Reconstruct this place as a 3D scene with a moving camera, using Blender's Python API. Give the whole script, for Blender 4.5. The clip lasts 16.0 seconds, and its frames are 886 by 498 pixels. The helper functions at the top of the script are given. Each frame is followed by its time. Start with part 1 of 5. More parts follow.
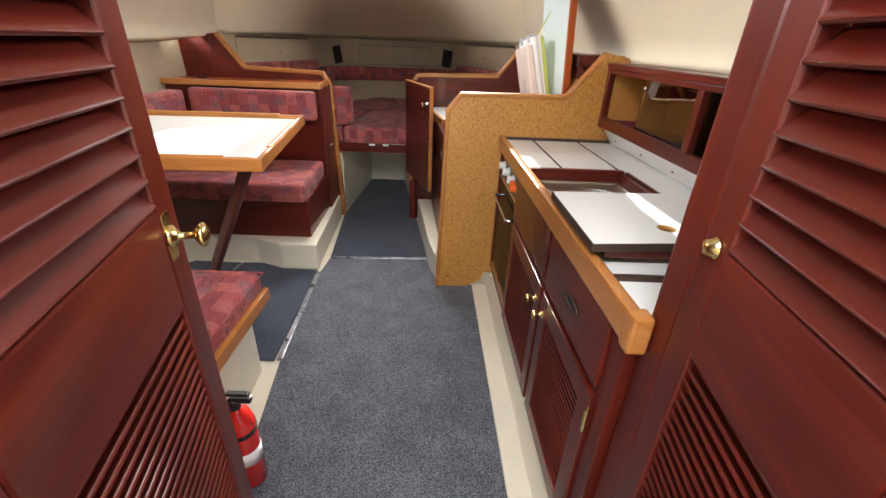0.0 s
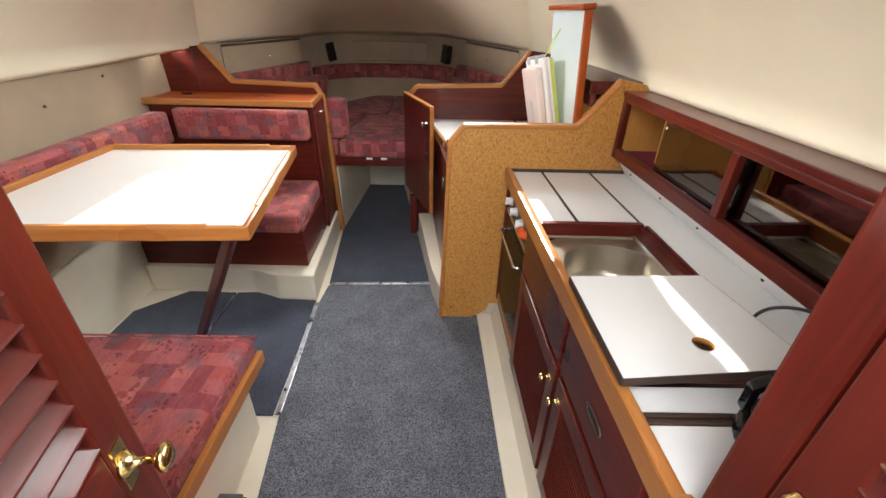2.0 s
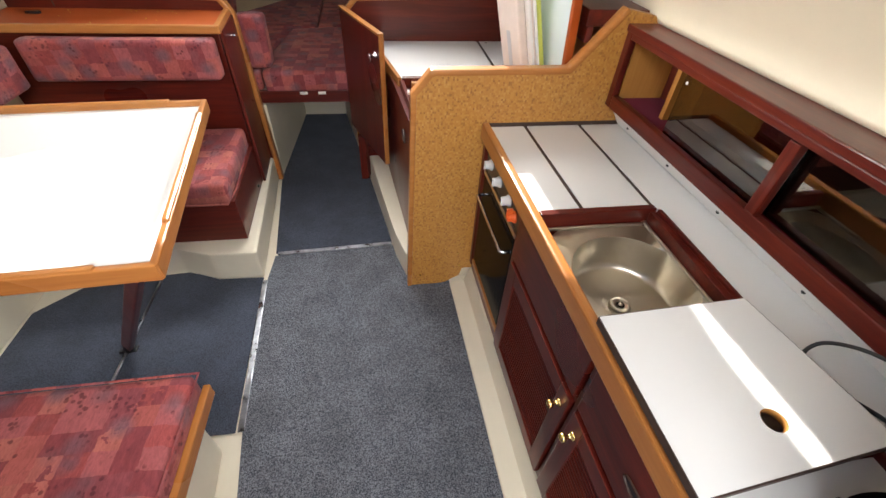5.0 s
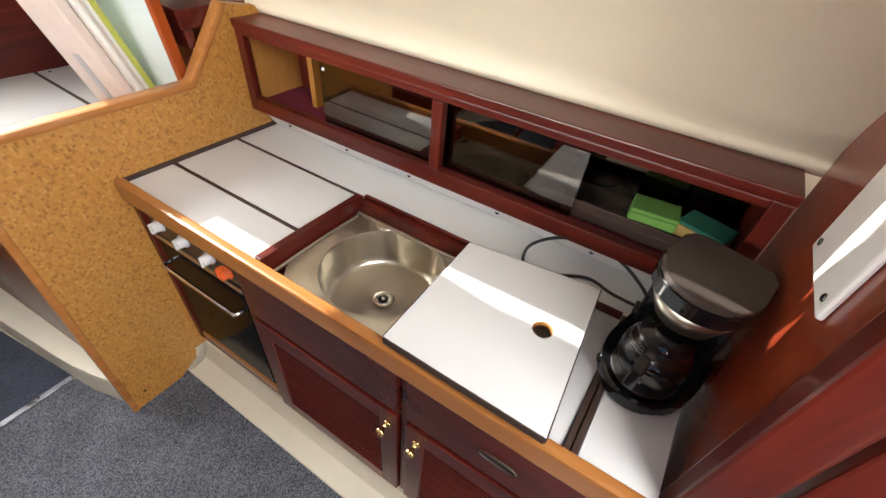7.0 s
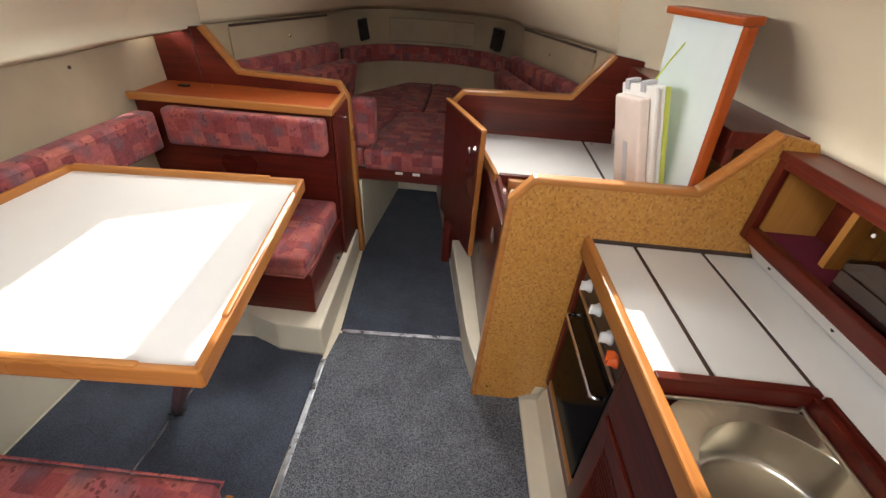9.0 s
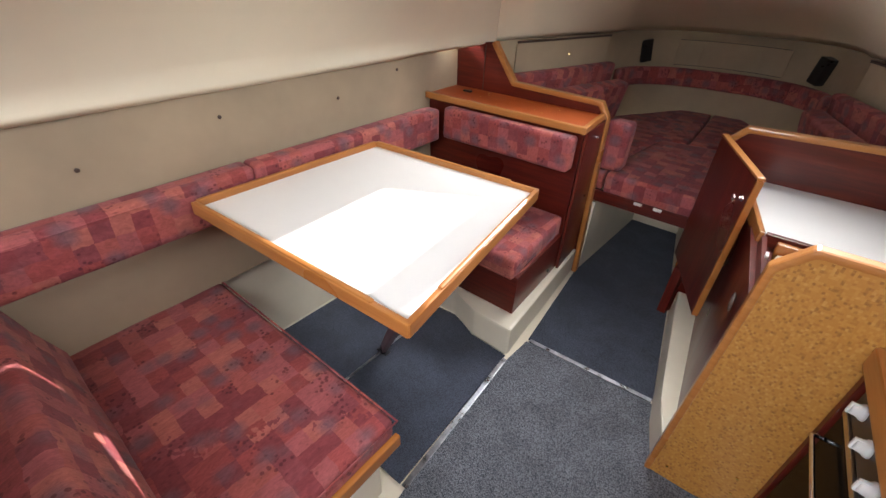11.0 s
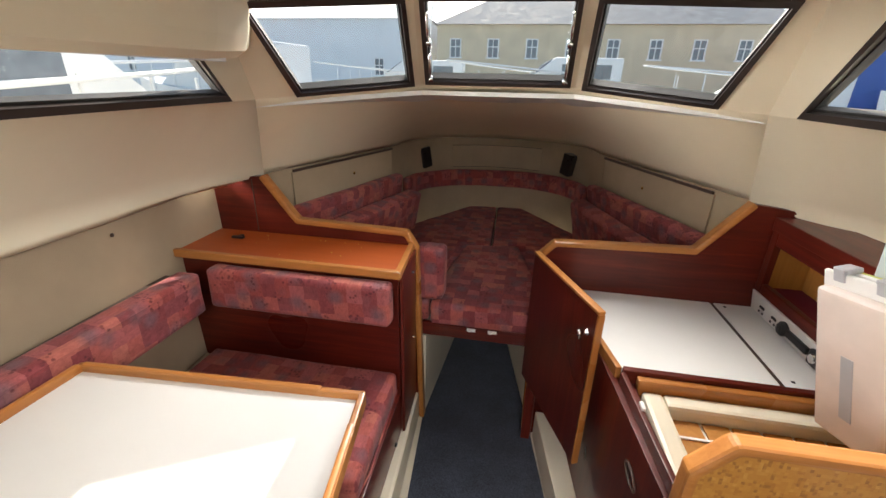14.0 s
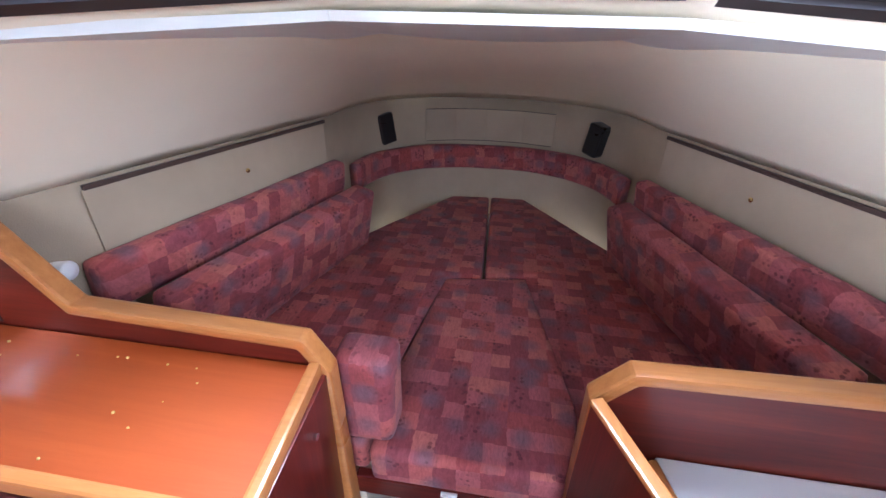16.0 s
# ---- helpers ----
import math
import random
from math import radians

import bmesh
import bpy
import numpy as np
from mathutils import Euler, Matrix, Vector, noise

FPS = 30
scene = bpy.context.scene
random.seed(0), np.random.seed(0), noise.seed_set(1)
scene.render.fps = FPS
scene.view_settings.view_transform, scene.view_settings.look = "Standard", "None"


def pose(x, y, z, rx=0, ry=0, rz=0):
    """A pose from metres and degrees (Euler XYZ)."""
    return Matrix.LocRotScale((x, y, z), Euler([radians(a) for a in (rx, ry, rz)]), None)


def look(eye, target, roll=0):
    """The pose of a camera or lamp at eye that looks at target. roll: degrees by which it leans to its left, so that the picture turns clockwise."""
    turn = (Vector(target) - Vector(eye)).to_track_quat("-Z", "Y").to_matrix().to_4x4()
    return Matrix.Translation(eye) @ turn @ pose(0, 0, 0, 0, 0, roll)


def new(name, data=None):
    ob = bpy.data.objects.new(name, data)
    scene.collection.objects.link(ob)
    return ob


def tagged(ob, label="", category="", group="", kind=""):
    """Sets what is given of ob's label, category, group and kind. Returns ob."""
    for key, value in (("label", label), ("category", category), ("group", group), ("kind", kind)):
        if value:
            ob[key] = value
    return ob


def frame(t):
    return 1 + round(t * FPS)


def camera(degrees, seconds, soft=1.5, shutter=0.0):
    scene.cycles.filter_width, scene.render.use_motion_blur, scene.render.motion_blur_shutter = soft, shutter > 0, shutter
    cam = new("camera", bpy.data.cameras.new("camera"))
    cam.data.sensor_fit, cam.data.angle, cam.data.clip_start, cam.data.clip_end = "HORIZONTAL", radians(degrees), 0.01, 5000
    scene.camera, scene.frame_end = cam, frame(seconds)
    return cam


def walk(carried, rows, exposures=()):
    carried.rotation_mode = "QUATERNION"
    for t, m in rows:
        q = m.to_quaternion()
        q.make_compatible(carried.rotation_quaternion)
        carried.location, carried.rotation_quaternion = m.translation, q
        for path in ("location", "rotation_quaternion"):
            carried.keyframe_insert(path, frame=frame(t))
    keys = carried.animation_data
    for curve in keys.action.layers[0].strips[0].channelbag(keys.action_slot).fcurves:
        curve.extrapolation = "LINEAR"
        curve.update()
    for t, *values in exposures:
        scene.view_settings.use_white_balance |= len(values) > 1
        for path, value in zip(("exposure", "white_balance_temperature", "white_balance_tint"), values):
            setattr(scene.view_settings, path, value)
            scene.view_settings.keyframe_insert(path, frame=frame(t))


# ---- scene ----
cam = camera(94.2, 16.0)
PATH = [
    (0, (0.552, -0.176, 1.228), (0.572, 1.61, 0.33), 2.3),
    (0.5, (0.565, -0.129, 1.302), (0.547, 1.633, 0.356), 1.4),
    (1, (0.562, -0.092, 1.404), (0.554, 1.619, 0.369), 1.8),
    (1.5, (0.542, -0.061, 1.441), (0.545, 1.668, 0.435), 1.6),
    (2, (0.534, 0.053, 1.427), (0.552, 1.788, 0.432), 1.4),
    (2.5, (0.522, 0.194, 1.397), (0.538, 1.906, 0.363), 1.9),
    (3, (0.52, 0.268, 1.435), (0.537, 1.954, 0.359), 1.3),
    (3.2, (0.551, 0.259, 1.427), (0.53, 1.965, 0.384), 1.9),
    (5.3, (0.447, 0.487, 1.512), (0.87, 1.842, 0.103), 4.9),
    (5.5, (0.466, 0.519, 1.506), (1.06, 1.786, 0.077), 6.8),
    (6, (0.508, 0.574, 1.502), (1.521, 1.55, 0.081), 8.5),
    (6.5, (0.5, 0.581, 1.501), (1.733, 1.333, 0.117), 6.9),
    (7, (0.513, 0.58, 1.506), (1.802, 1.339, 0.178), 5.9),
    (7.5, (0.515, 0.61, 1.507), (1.69, 1.634, 0.254), 4.4),
    (8, (0.486, 0.64, 1.538), (1.347, 2.014, 0.367), 3.0),
    (8.5, (0.46, 0.647, 1.539), (0.916, 2.256, 0.441), 3.2),
    (9, (0.429, 0.657, 1.513), (0.348, 2.316, 0.399), 4.1),
    (9.5, (0.424, 0.651, 1.475), (-0.089, 2.190, 0.305), 3.9),
    (10, (0.41, 0.649, 1.456), (-0.39, 1.991, 0.207), 5.2),
    (10.2, (0.439, 0.665, 1.471), (-0.5, 1.942, 0.251), 2.9),
    (12.3, (0.436, 0.569, 1.606), (-0.532, 2.088, 0.736), 0.2),
    (12.5, (0.426, 0.6, 1.624), (-0.444, 2.187, 0.773), -0.3),
    (13, (0.389, 0.699, 1.636), (-0.223, 2.424, 0.828), 0.2),
    (13.5, (0.3, 0.896, 1.623), (-0.137, 2.686, 0.846), 0.8),
    (14, (0.194, 1.152, 1.619), (-0.133, 2.983, 0.884), 1.4),
    (14.5, (0.171, 1.422, 1.612), (-0.098, 3.267, 0.887), 1.7),
    (15, (0.147, 1.716, 1.601), (-0.102, 3.549, 0.841), 1.8),
    (15.5, (0.089, 1.981, 1.568), (-0.154, 3.778, 0.725), 1.9),
    (16, (0.095, 2.217, 1.572), (-0.152, 3.963, 0.628), 1.5),
]
walk(cam, [(t, look(eye, target, roll)) for t, eye, target, roll in PATH],
     exposures=((0.0, 1.32, 6400, 10), (5.0, 1.3, 6350, 10), (7.0, 1.4, 6350, 10), (9.0, 1.0, 6600, 10), (10.0, 1.1, 5800, 13), (12.5, 0.8, 6900, 10), (13.2, 0.65, 6600, 10), (14.5, 1.15, 6800, 11), (15.4, 1.5, 7100, 13), (16.0, 2.1, 4900, 15)))

# ---- world, sun, exposure ----
SUN_EL, SUN_AZ = 33.0, -3.3     # degrees above the horizon; degrees east of straight ahead
world = bpy.data.worlds.new("sky")
scene.world = world
world.use_nodes = True
_sky = world.node_tree.nodes.new("ShaderNodeTexSky")
_sky.sky_type, _sky.sun_disc = "NISHITA", False
_sky.sun_elevation, _sky.sun_rotation = radians(SUN_EL), radians(SUN_AZ)
_bg = world.node_tree.nodes["Background"]
world.node_tree.links.new(_sky.outputs[0], _bg.inputs[0])
_bg.inputs[1].default_value = 0.15
_sun = bpy.data.lights.new("sun", "SUN")
_sun.energy, _sun.angle, _sun.color = 5.0, radians(0.5), (1.0, 0.94, 0.85)
sun_ob = new("sun", _sun)
_sd = Vector((math.sin(radians(SUN_AZ)) * math.cos(radians(SUN_EL)), math.cos(radians(SUN_AZ)) * math.cos(radians(SUN_EL)), math.sin(radians(SUN_EL))))
sun_ob.matrix_world = look(_sd * 30, (0, 0, 0))


def sky_opening(name, eye, target, w, h, watts):
    """The sky's light in an opening of the cabin."""
    l = bpy.data.lights.new(name, "AREA")
    l.shape, l.size, l.size_y, l.energy, l.color = "RECTANGLE", w, h, watts, (1.0, 0.97, 0.93)
    ob = new(name, l)
    ob.matrix_world = look(eye, target)
    return ob


sky_opening("skylight_companionway", (0.35, -0.60, 2.3), (0.3, 1.6, 0.7), 2.0, 1.1, 46)
sky_opening("skylight_windscreen", (0.07, 3.75, 3.0), (0.0, 1.8, 1.0), 1.8, 0.9, 76)
sky_opening("skylight_starboard_window", (2.0, 1.6, 2.3), (-0.2, 1.5, 1.0), 2.2, 0.9, 46)
sky_opening("skylight_port_window", (-2.0, 1.5, 1.75), (0.3, 1.4, 1.3), 2.4, 0.5, 110)

# ---- materials ----


def nodes_of(name, rough=0.5, metal=0.0, coat=0.0):
    m = bpy.data.materials.new(name)
    m.use_nodes = True
    nt = m.node_tree
    b = nt.nodes["Principled BSDF"]
    b.inputs["Roughness"].default_value = rough
    b.inputs["Metallic"].default_value = metal
    b.inputs["Coat Weight"].default_value = coat
    b.inputs["Coat Roughness"].default_value = 0.16
    return m, nt, b


def node(nt, kind, **kw):
    n = nt.nodes.new(kind)
    for k, v in kw.items():
        if k in n.inputs:
            n.inputs[k].default_value = v
    return n


def coords(nt, scale=(1, 1, 1), rot=(0, 0, 0), offset=(0, 0, 0)):
    tc = nt.nodes.new("ShaderNodeTexCoord")
    mp = nt.nodes.new("ShaderNodeMapping")
    mp.inputs["Scale"].default_value = scale
    mp.inputs["Rotation"].default_value = rot
    mp.inputs["Location"].default_value = offset
    nt.links.new(tc.outputs["Object"], mp.inputs["Vector"])
    return mp.outputs[0]


def ramp(nt, fac, stops, mode="LINEAR"):
    r = nt.nodes.new("ShaderNodeValToRGB")
    r.color_ramp.interpolation = mode
    while len(r.color_ramp.elements) < len(stops):
        r.color_ramp.elements.new(0.5)
    for e, (p, c) in zip(r.color_ramp.elements, stops):
        e.position, e.color = p, (*c, 1)
    nt.links.new(fac, r.inputs[0])
    return r.outputs[0]


def mix(nt, fac, a, b, blend="MIX"):
    x = nt.nodes.new("ShaderNodeMix")
    x.data_type, x.blend_type = "RGBA", blend
    for sock, v in ((x.inputs[0], fac), (x.inputs[6], a), (x.inputs[7], b)):
        if isinstance(v, (int, float)):
            sock.default_value = v
        elif isinstance(v, tuple):
            sock.default_value = (*v, 1)
        else:
            nt.links.new(v, sock)
    return x.outputs[2]


def bump(nt, b, height, strength=0.2, dist=0.002):
    n = node(nt, "ShaderNodeBump", Strength=strength, Distance=dist)
    nt.links.new(height, n.inputs["Height"])
    nt.links.new(n.outputs[0], b.inputs["Normal"])


def wood(name, dark, mid, light, axis, rough=0.3, coat=0.5, scale=1.0):
    m, nt, b = nodes_of(name, rough, 0, coat)
    b.inputs["Specular IOR Level"].default_value = 0.3
    b.inputs["Coat Roughness"].default_value = 0.09
    s = [38.0 * scale] * 3
    s[axis] = 2.2 * scale
    v = coords(nt, tuple(s))
    n1 = node(nt, "ShaderNodeTexNoise", Scale=1.0, Detail=6.0, Roughness=0.65, Distortion=0.6)
    nt.links.new(v, n1.inputs["Vector"])
    n2 = node(nt, "ShaderNodeTexNoise", Scale=2.2, Detail=2.0)
    nt.links.new(coords(nt), n2.inputs["Vector"])
    n3 = node(nt, "ShaderNodeTexNoise", Scale=5.0, Detail=3.0)
    nt.links.new(v, n3.inputs["Vector"])
    col = ramp(nt, n1.outputs[0], [(0.28, dark), (0.52, mid), (0.75, light)])
    col = mix(nt, 0.35, col, ramp(nt, n2.outputs[0], [(0.3, dark), (0.7, light)]))
    nt.links.new(col, b.inputs["Base Color"])
    rr = ramp(nt, n2.outputs[0], [(0.3, (rough * 0.8,) * 3), (0.7, (rough * 1.35,) * 3)])
    nt.links.new(rr, b.inputs["Roughness"])
    bump(nt, b, n3.outputs[0], 0.12, 0.001)
    return m


def plain(name, col, rough=0.5, metal=0.0, coat=0.0, var=0.08, scale=6.0, bumps=0.0, bscale=120.0):
    """A painted, moulded or metal surface: broad stains and a fine grain."""
    m, nt, b = nodes_of(name, rough, metal, coat)
    n1 = node(nt, "ShaderNodeTexNoise", Scale=scale, Detail=4.0, Roughness=0.6)
    nt.links.new(coords(nt), n1.inputs["Vector"])
    lo, hi = tuple(c * (1 - var) for c in col), tuple(min(1, c * (1 + var)) for c in col)
    nt.links.new(ramp(nt, n1.outputs[0], [(0.3, lo), (0.7, hi)]), b.inputs["Base Color"])
    nt.links.new(ramp(nt, n1.outputs[0], [(0.3, (rough * (1 - min(0.15, var * 2)),) * 3), (0.7, (min(1, rough * (1 + min(0.15, var * 2))),) * 3)]), b.inputs["Roughness"])
    if bumps:
        n2 = node(nt, "ShaderNodeTexNoise", Scale=bscale, Detail=3.0)
        nt.links.new(coords(nt), n2.inputs["Vector"])
        bump(nt, b, n2.outputs[0], bumps, 0.002)
    return m


def carpet(name, dark, light):
    m, nt, b = nodes_of(name, 0.95)
    v = coords(nt)
    n1 = node(nt, "ShaderNodeTexNoise", Scale=210.0, Detail=2.0, Roughness=0.7)
    n2 = node(nt, "ShaderNodeTexNoise", Scale=7.0, Detail=4.0)
    n3 = node(nt, "ShaderNodeTexNoise", Scale=105.0, Detail=3.0, Roughness=0.7)
    for n in (n1, n2, n3):
        nt.links.new(v, n.inputs["Vector"])
    col = ramp(nt, n1.outputs[0], [(0.41, dark), (0.5, tuple((a + c) / 2 for a, c in zip(dark, light))), (0.60, light)])
    col = mix(nt, 0.35, col, ramp(nt, n3.outputs[0], [(0.40, dark), (0.62, light)]))
    col = mix(nt, 0.35, col, ramp(nt, n2.outputs[0], [(0.35, (0.25, 0.25, 0.25)), (0.7, (0.75, 0.75, 0.75))]), "OVERLAY")
    nt.links.new(col, b.inputs["Base Color"])
    b.inputs["Sheen Weight"].default_value = 0.1
    bump(nt, b, n1.outputs[0], 0.6, 0.004)
    return m


def patchwork(name, tint=1.0):
    """Woven upholstery printed with rose and terracotta blocks, grey smudges and small dark motifs."""
    m, nt, b = nodes_of(name, 0.85)
    b.inputs["Specular IOR Level"].default_value = 0.25
    v = coords(nt, rot=(0.03, 0.04, 0.02), offset=(0.013, 0.017, 0.021))
    wob = node(nt, "ShaderNodeTexNoise", Scale=38.0, Detail=3.0)
    nt.links.new(v, wob.inputs["Vector"])
    sh = nt.nodes.new("ShaderNodeVectorMath")
    sh.operation = "MULTIPLY_ADD"
    sh.inputs[1].default_value = (0.012, 0.012, 0.012)
    nt.links.new(wob.outputs["Color"], sh.inputs[0])
    nt.links.new(v, sh.inputs[2])

    def cells(size):
        sn = nt.nodes.new("ShaderNodeVectorMath")
        sn.operation = "SNAP"
        sn.inputs[1].default_value = size
        nt.links.new(sh.outputs[0], sn.inputs[0])
        wn = nt.nodes.new("ShaderNodeTexWhiteNoise")
        nt.links.new(sn.outputs[0], wn.inputs["Vector"])
        return wn.outputs["Value"]

    def t(c):
        return tuple(x * tint for x in c)

    def grey(x):
        return (x, x, x)
    big = ramp(nt, cells((0.058, 0.054, 0.056)), [(0.0, t((0.29, 0.060, 0.058))), (0.20, t((0.36, 0.092, 0.078))), (0.40, t((0.22, 0.046, 0.052))),
                                                  (0.55, t((0.33, 0.090, 0.090))), (0.75, t((0.22, 0.052, 0.060))), (0.88, t((0.40, 0.120, 0.095)))], "CONSTANT")
    half = ramp(nt, cells((0.029, 0.054, 0.028)), [(0.0, grey(0.40)), (0.3, grey(0.5)), (0.65, grey(0.57)), (0.85, grey(0.44))], "CONSTANT")
    col = mix(nt, 0.35, big, half, "OVERLAY")
    # soft slate smudges
    sm = node(nt, "ShaderNodeTexVoronoi", Scale=11.5)
    nt.links.new(sh.outputs[0], sm.inputs["Vector"])
    col = mix(nt, ramp(nt, sm.outputs["Distance"], [(0.15, grey(0.75)), (0.46, grey(0))]), col, t((0.15, 0.085, 0.10)))
    # clusters of small motifs and brush marks
    soft = node(nt, "ShaderNodeTexNoise", Scale=13.0, Detail=2.0)
    nt.links.new(v, soft.inputs["Vector"])
    dots = node(nt, "ShaderNodeTexVoronoi", Scale=62.0)
    nt.links.new(v, dots.inputs["Vector"])
    d = ramp(nt, dots.outputs["Distance"], [(0.30, grey(0.8)), (0.40, grey(0))])
    gate = ramp(nt, soft.outputs[0], [(0.53, grey(0)), (0.61, grey(0.85))])
    col = mix(nt, mix(nt, 1.0, d, gate, "MULTIPLY"), col, t((0.085, 0.016, 0.022)))
    brush = node(nt, "ShaderNodeTexNoise", Scale=1.0, Detail=4.0, Roughness=0.7, Distortion=0.8)
    nt.links.new(coords(nt, (150, 45, 60), (0.0, 0.0, 0.5)), brush.inputs["Vector"])
    col = mix(nt, 0.45, col, ramp(nt, brush.outputs[0], [(0.36, grey(0.30)), (0.64, grey(0.68))]), "OVERLAY")
    nt.links.new(col, b.inputs["Base Color"])
    weave = node(nt, "ShaderNodeTexNoise", Scale=420.0, Detail=1.0)
    nt.links.new(v, weave.inputs["Vector"])
    bump(nt, b, weave.outputs[0], 0.3, 0.001)
    b.inputs["Sheen Weight"].default_value = 0.08
    return m


def speckled(name):
    """Ochre laminate printed with small broken rectangles."""
    m, nt, b = nodes_of(name, 0.35)
    v = coords(nt, rot=(0.0, 0.02, 0.03), offset=(0.003, 0.002, 0.004))
    sn = nt.nodes.new("ShaderNodeVectorMath")
    sn.operation = "SNAP"
    sn.inputs[1].default_value = (0.0062, 0.4, 0.0074)
    nt.links.new(v, sn.inputs[0])
    wn = nt.nodes.new("ShaderNodeTexWhiteNoise")
    nt.links.new(sn.outputs[0], wn.inputs["Vector"])
    col = ramp(nt, wn.outputs["Value"], [(0.0, (0.45, 0.205, 0.042)), (0.45, (0.50, 0.245, 0.055)), (0.72, (0.38, 0.16, 0.035)), (0.84, (0.29, 0.12, 0.03)), (0.94, (0.54, 0.29, 0.08))], "CONSTANT")
    n2 = node(nt, "ShaderNodeTexNoise", Scale=140.0, Detail=2.0)
    nt.links.new(v, n2.inputs["Vector"])
    col = mix(nt, ramp(nt, n2.outputs[0], [(0.4, (0, 0, 0)), (0.66, (0.7, 0.7, 0.7))]), col, (0.47, 0.225, 0.05))
    nt.links.new(col, b.inputs["Base Color"])
    return m


def glass(name, tint=(1, 1, 1), rough=0.0, gloss=0.04):
    m = bpy.data.materials.new(name)
    m.use_nodes = True
    nt = m.node_tree
    nt.nodes.clear()
    out = nt.nodes.new("ShaderNodeOutputMaterial")
    tr = nt.nodes.new("ShaderNodeBsdfTransparent")
    tr.inputs[0].default_value = (*tint, 1)
    gl = nt.nodes.new("ShaderNodeBsdfGlossy")
    gl.inputs["Roughness"].default_value = rough
    lw = nt.nodes.new("ShaderNodeLayerWeight")
    lw.inputs[0].default_value = 0.5
    pw = nt.nodes.new("ShaderNodeMath")
    pw.operation = "POWER"
    pw.inputs[1].default_value = 4.0
    fr = nt.nodes.new("ShaderNodeMath")
    fr.operation = "MULTIPLY_ADD"
    fr.inputs[1].default_value, fr.inputs[2].default_value = 0.75, gloss
    nt.links.new(lw.outputs["Facing"], pw.inputs[0])
    nt.links.new(pw.outputs[0], fr.inputs[0])
    mx = nt.nodes.new("ShaderNodeMixShader")
    nt.links.new(fr.outputs[0], mx.inputs[0])
    nt.links.new(tr.outputs[0], mx.inputs[1])
    nt.links.new(gl.outputs[0], mx.inputs[2])
    nt.links.new(mx.outputs[0], out.inputs[0])
    return m


MAH_D, MAH_M, MAH_L = (0.034, 0.0034, 0.003), (0.088, 0.0088, 0.005), (0.175, 0.022, 0.009)
MAHX = wood("mahogany_across", MAH_D, MAH_M, MAH_L, 0, 0.33, 0.25)
MAHY = wood("mahogany_along", MAH_D, MAH_M, MAH_L, 1, 0.33, 0.25)
MAHZ = wood("mahogany_upright", MAH_D, MAH_M, MAH_L, 2, 0.33, 0.25)
GLOSSW = wood("varnished_louvre_wood", MAH_D, MAH_M, MAH_L, 0, 0.3, 0.35)
# redder varnished wood of the aft bulkhead, its sunlight put into the colour
REDW = wood("sunlit_varnished_mahogany", (0.13, 0.016, 0.006), (0.20, 0.029, 0.010), (0.29, 0.052, 0.017), 0, 0.28, 0.6, 0.6)
SHELF = wood("varnished_shelf_wood", (0.31, 0.056, 0.008), (0.36, 0.068, 0.010), (0.41, 0.085, 0.014), 0, 0.42, 0.08)
TEAKX = wood("honey_trim_across", (0.30, 0.10, 0.022), (0.42, 0.165, 0.04), (0.52, 0.23, 0.065), 0, 0.3, 0.5)
TEAKY = wood("honey_trim_along", (0.30, 0.10, 0.022), (0.42, 0.165, 0.04), (0.52, 0.23, 0.065), 1, 0.3, 0.5)
TEAKZ = wood("honey_trim_upright", (0.26, 0.085, 0.02), (0.37, 0.14, 0.035), (0.46, 0.20, 0.055), 2, 0.3, 0.5)
CREAM = plain("cream_moulding", (0.82, 0.73, 0.55), 0.45, var=0.035, scale=2.5, bumps=0.05, bscale=60)
LINER = plain("tan_lining_cloth", (0.37, 0.290, 0.195), 0.9, var=0.12, scale=3.0, bumps=0.35, bscale=350)
GELCOAT = plain("ivory_gelcoat", (0.72, 0.66, 0.52), 0.35, var=0.05, scale=5)
LAMINATE = plain("white_laminate", (0.74, 0.74, 0.72), 0.32, var=0.012, scale=9)
WHITE = plain("white_plastic", (0.78, 0.77, 0.74), 0.35, var=0.03)
CARPET = carpet("grey_carpet", (0.026, 0.030, 0.040), (0.190, 0.200, 0.225))
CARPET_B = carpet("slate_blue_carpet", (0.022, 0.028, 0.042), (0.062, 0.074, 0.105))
FABRIC = patchwork("rose_patchwork_fabric", 1.0)
SPECK = speckled("ochre_speckled_laminate")
STEEL = plain("brushed_steel", (0.60, 0.56, 0.48), 0.3, 1.0, var=0.03, scale=3)
GLOSSB = plain("glossy_black_plastic", (0.006, 0.006, 0.007), 0.09, var=0.15)
SMOKEM = plain("smoked_mirror", (0.10, 0.085, 0.06), 0.05, 1.0, var=0.05)
PANELM = plain("dark_grey_control_panel", (0.06, 0.06, 0.062), 0.35, 0.5, var=0.15)
CHROME = plain("chrome", (0.75, 0.75, 0.75), 0.12, 1.0, var=0.03)
ALU = plain("worn_aluminium", (0.34, 0.35, 0.37), 0.3, 1.0, var=0.45, scale=22)
BRASS = plain("brass", (0.70, 0.50, 0.20), 0.2, 1.0, var=0.08, scale=30)
BLACK = plain("black_plastic", (0.012, 0.012, 0.013), 0.3, var=0.2)
SMOKE = plain("smoky_lid_plastic", (0.055, 0.045, 0.038), 0.25, var=0.15)
RUBBER = plain("dark_rubber", (0.02, 0.018, 0.016), 0.7, var=0.2)
FRAME = plain("bronze_anodised_frame", (0.045, 0.036, 0.032), 0.4, 0.2, var=0.15)
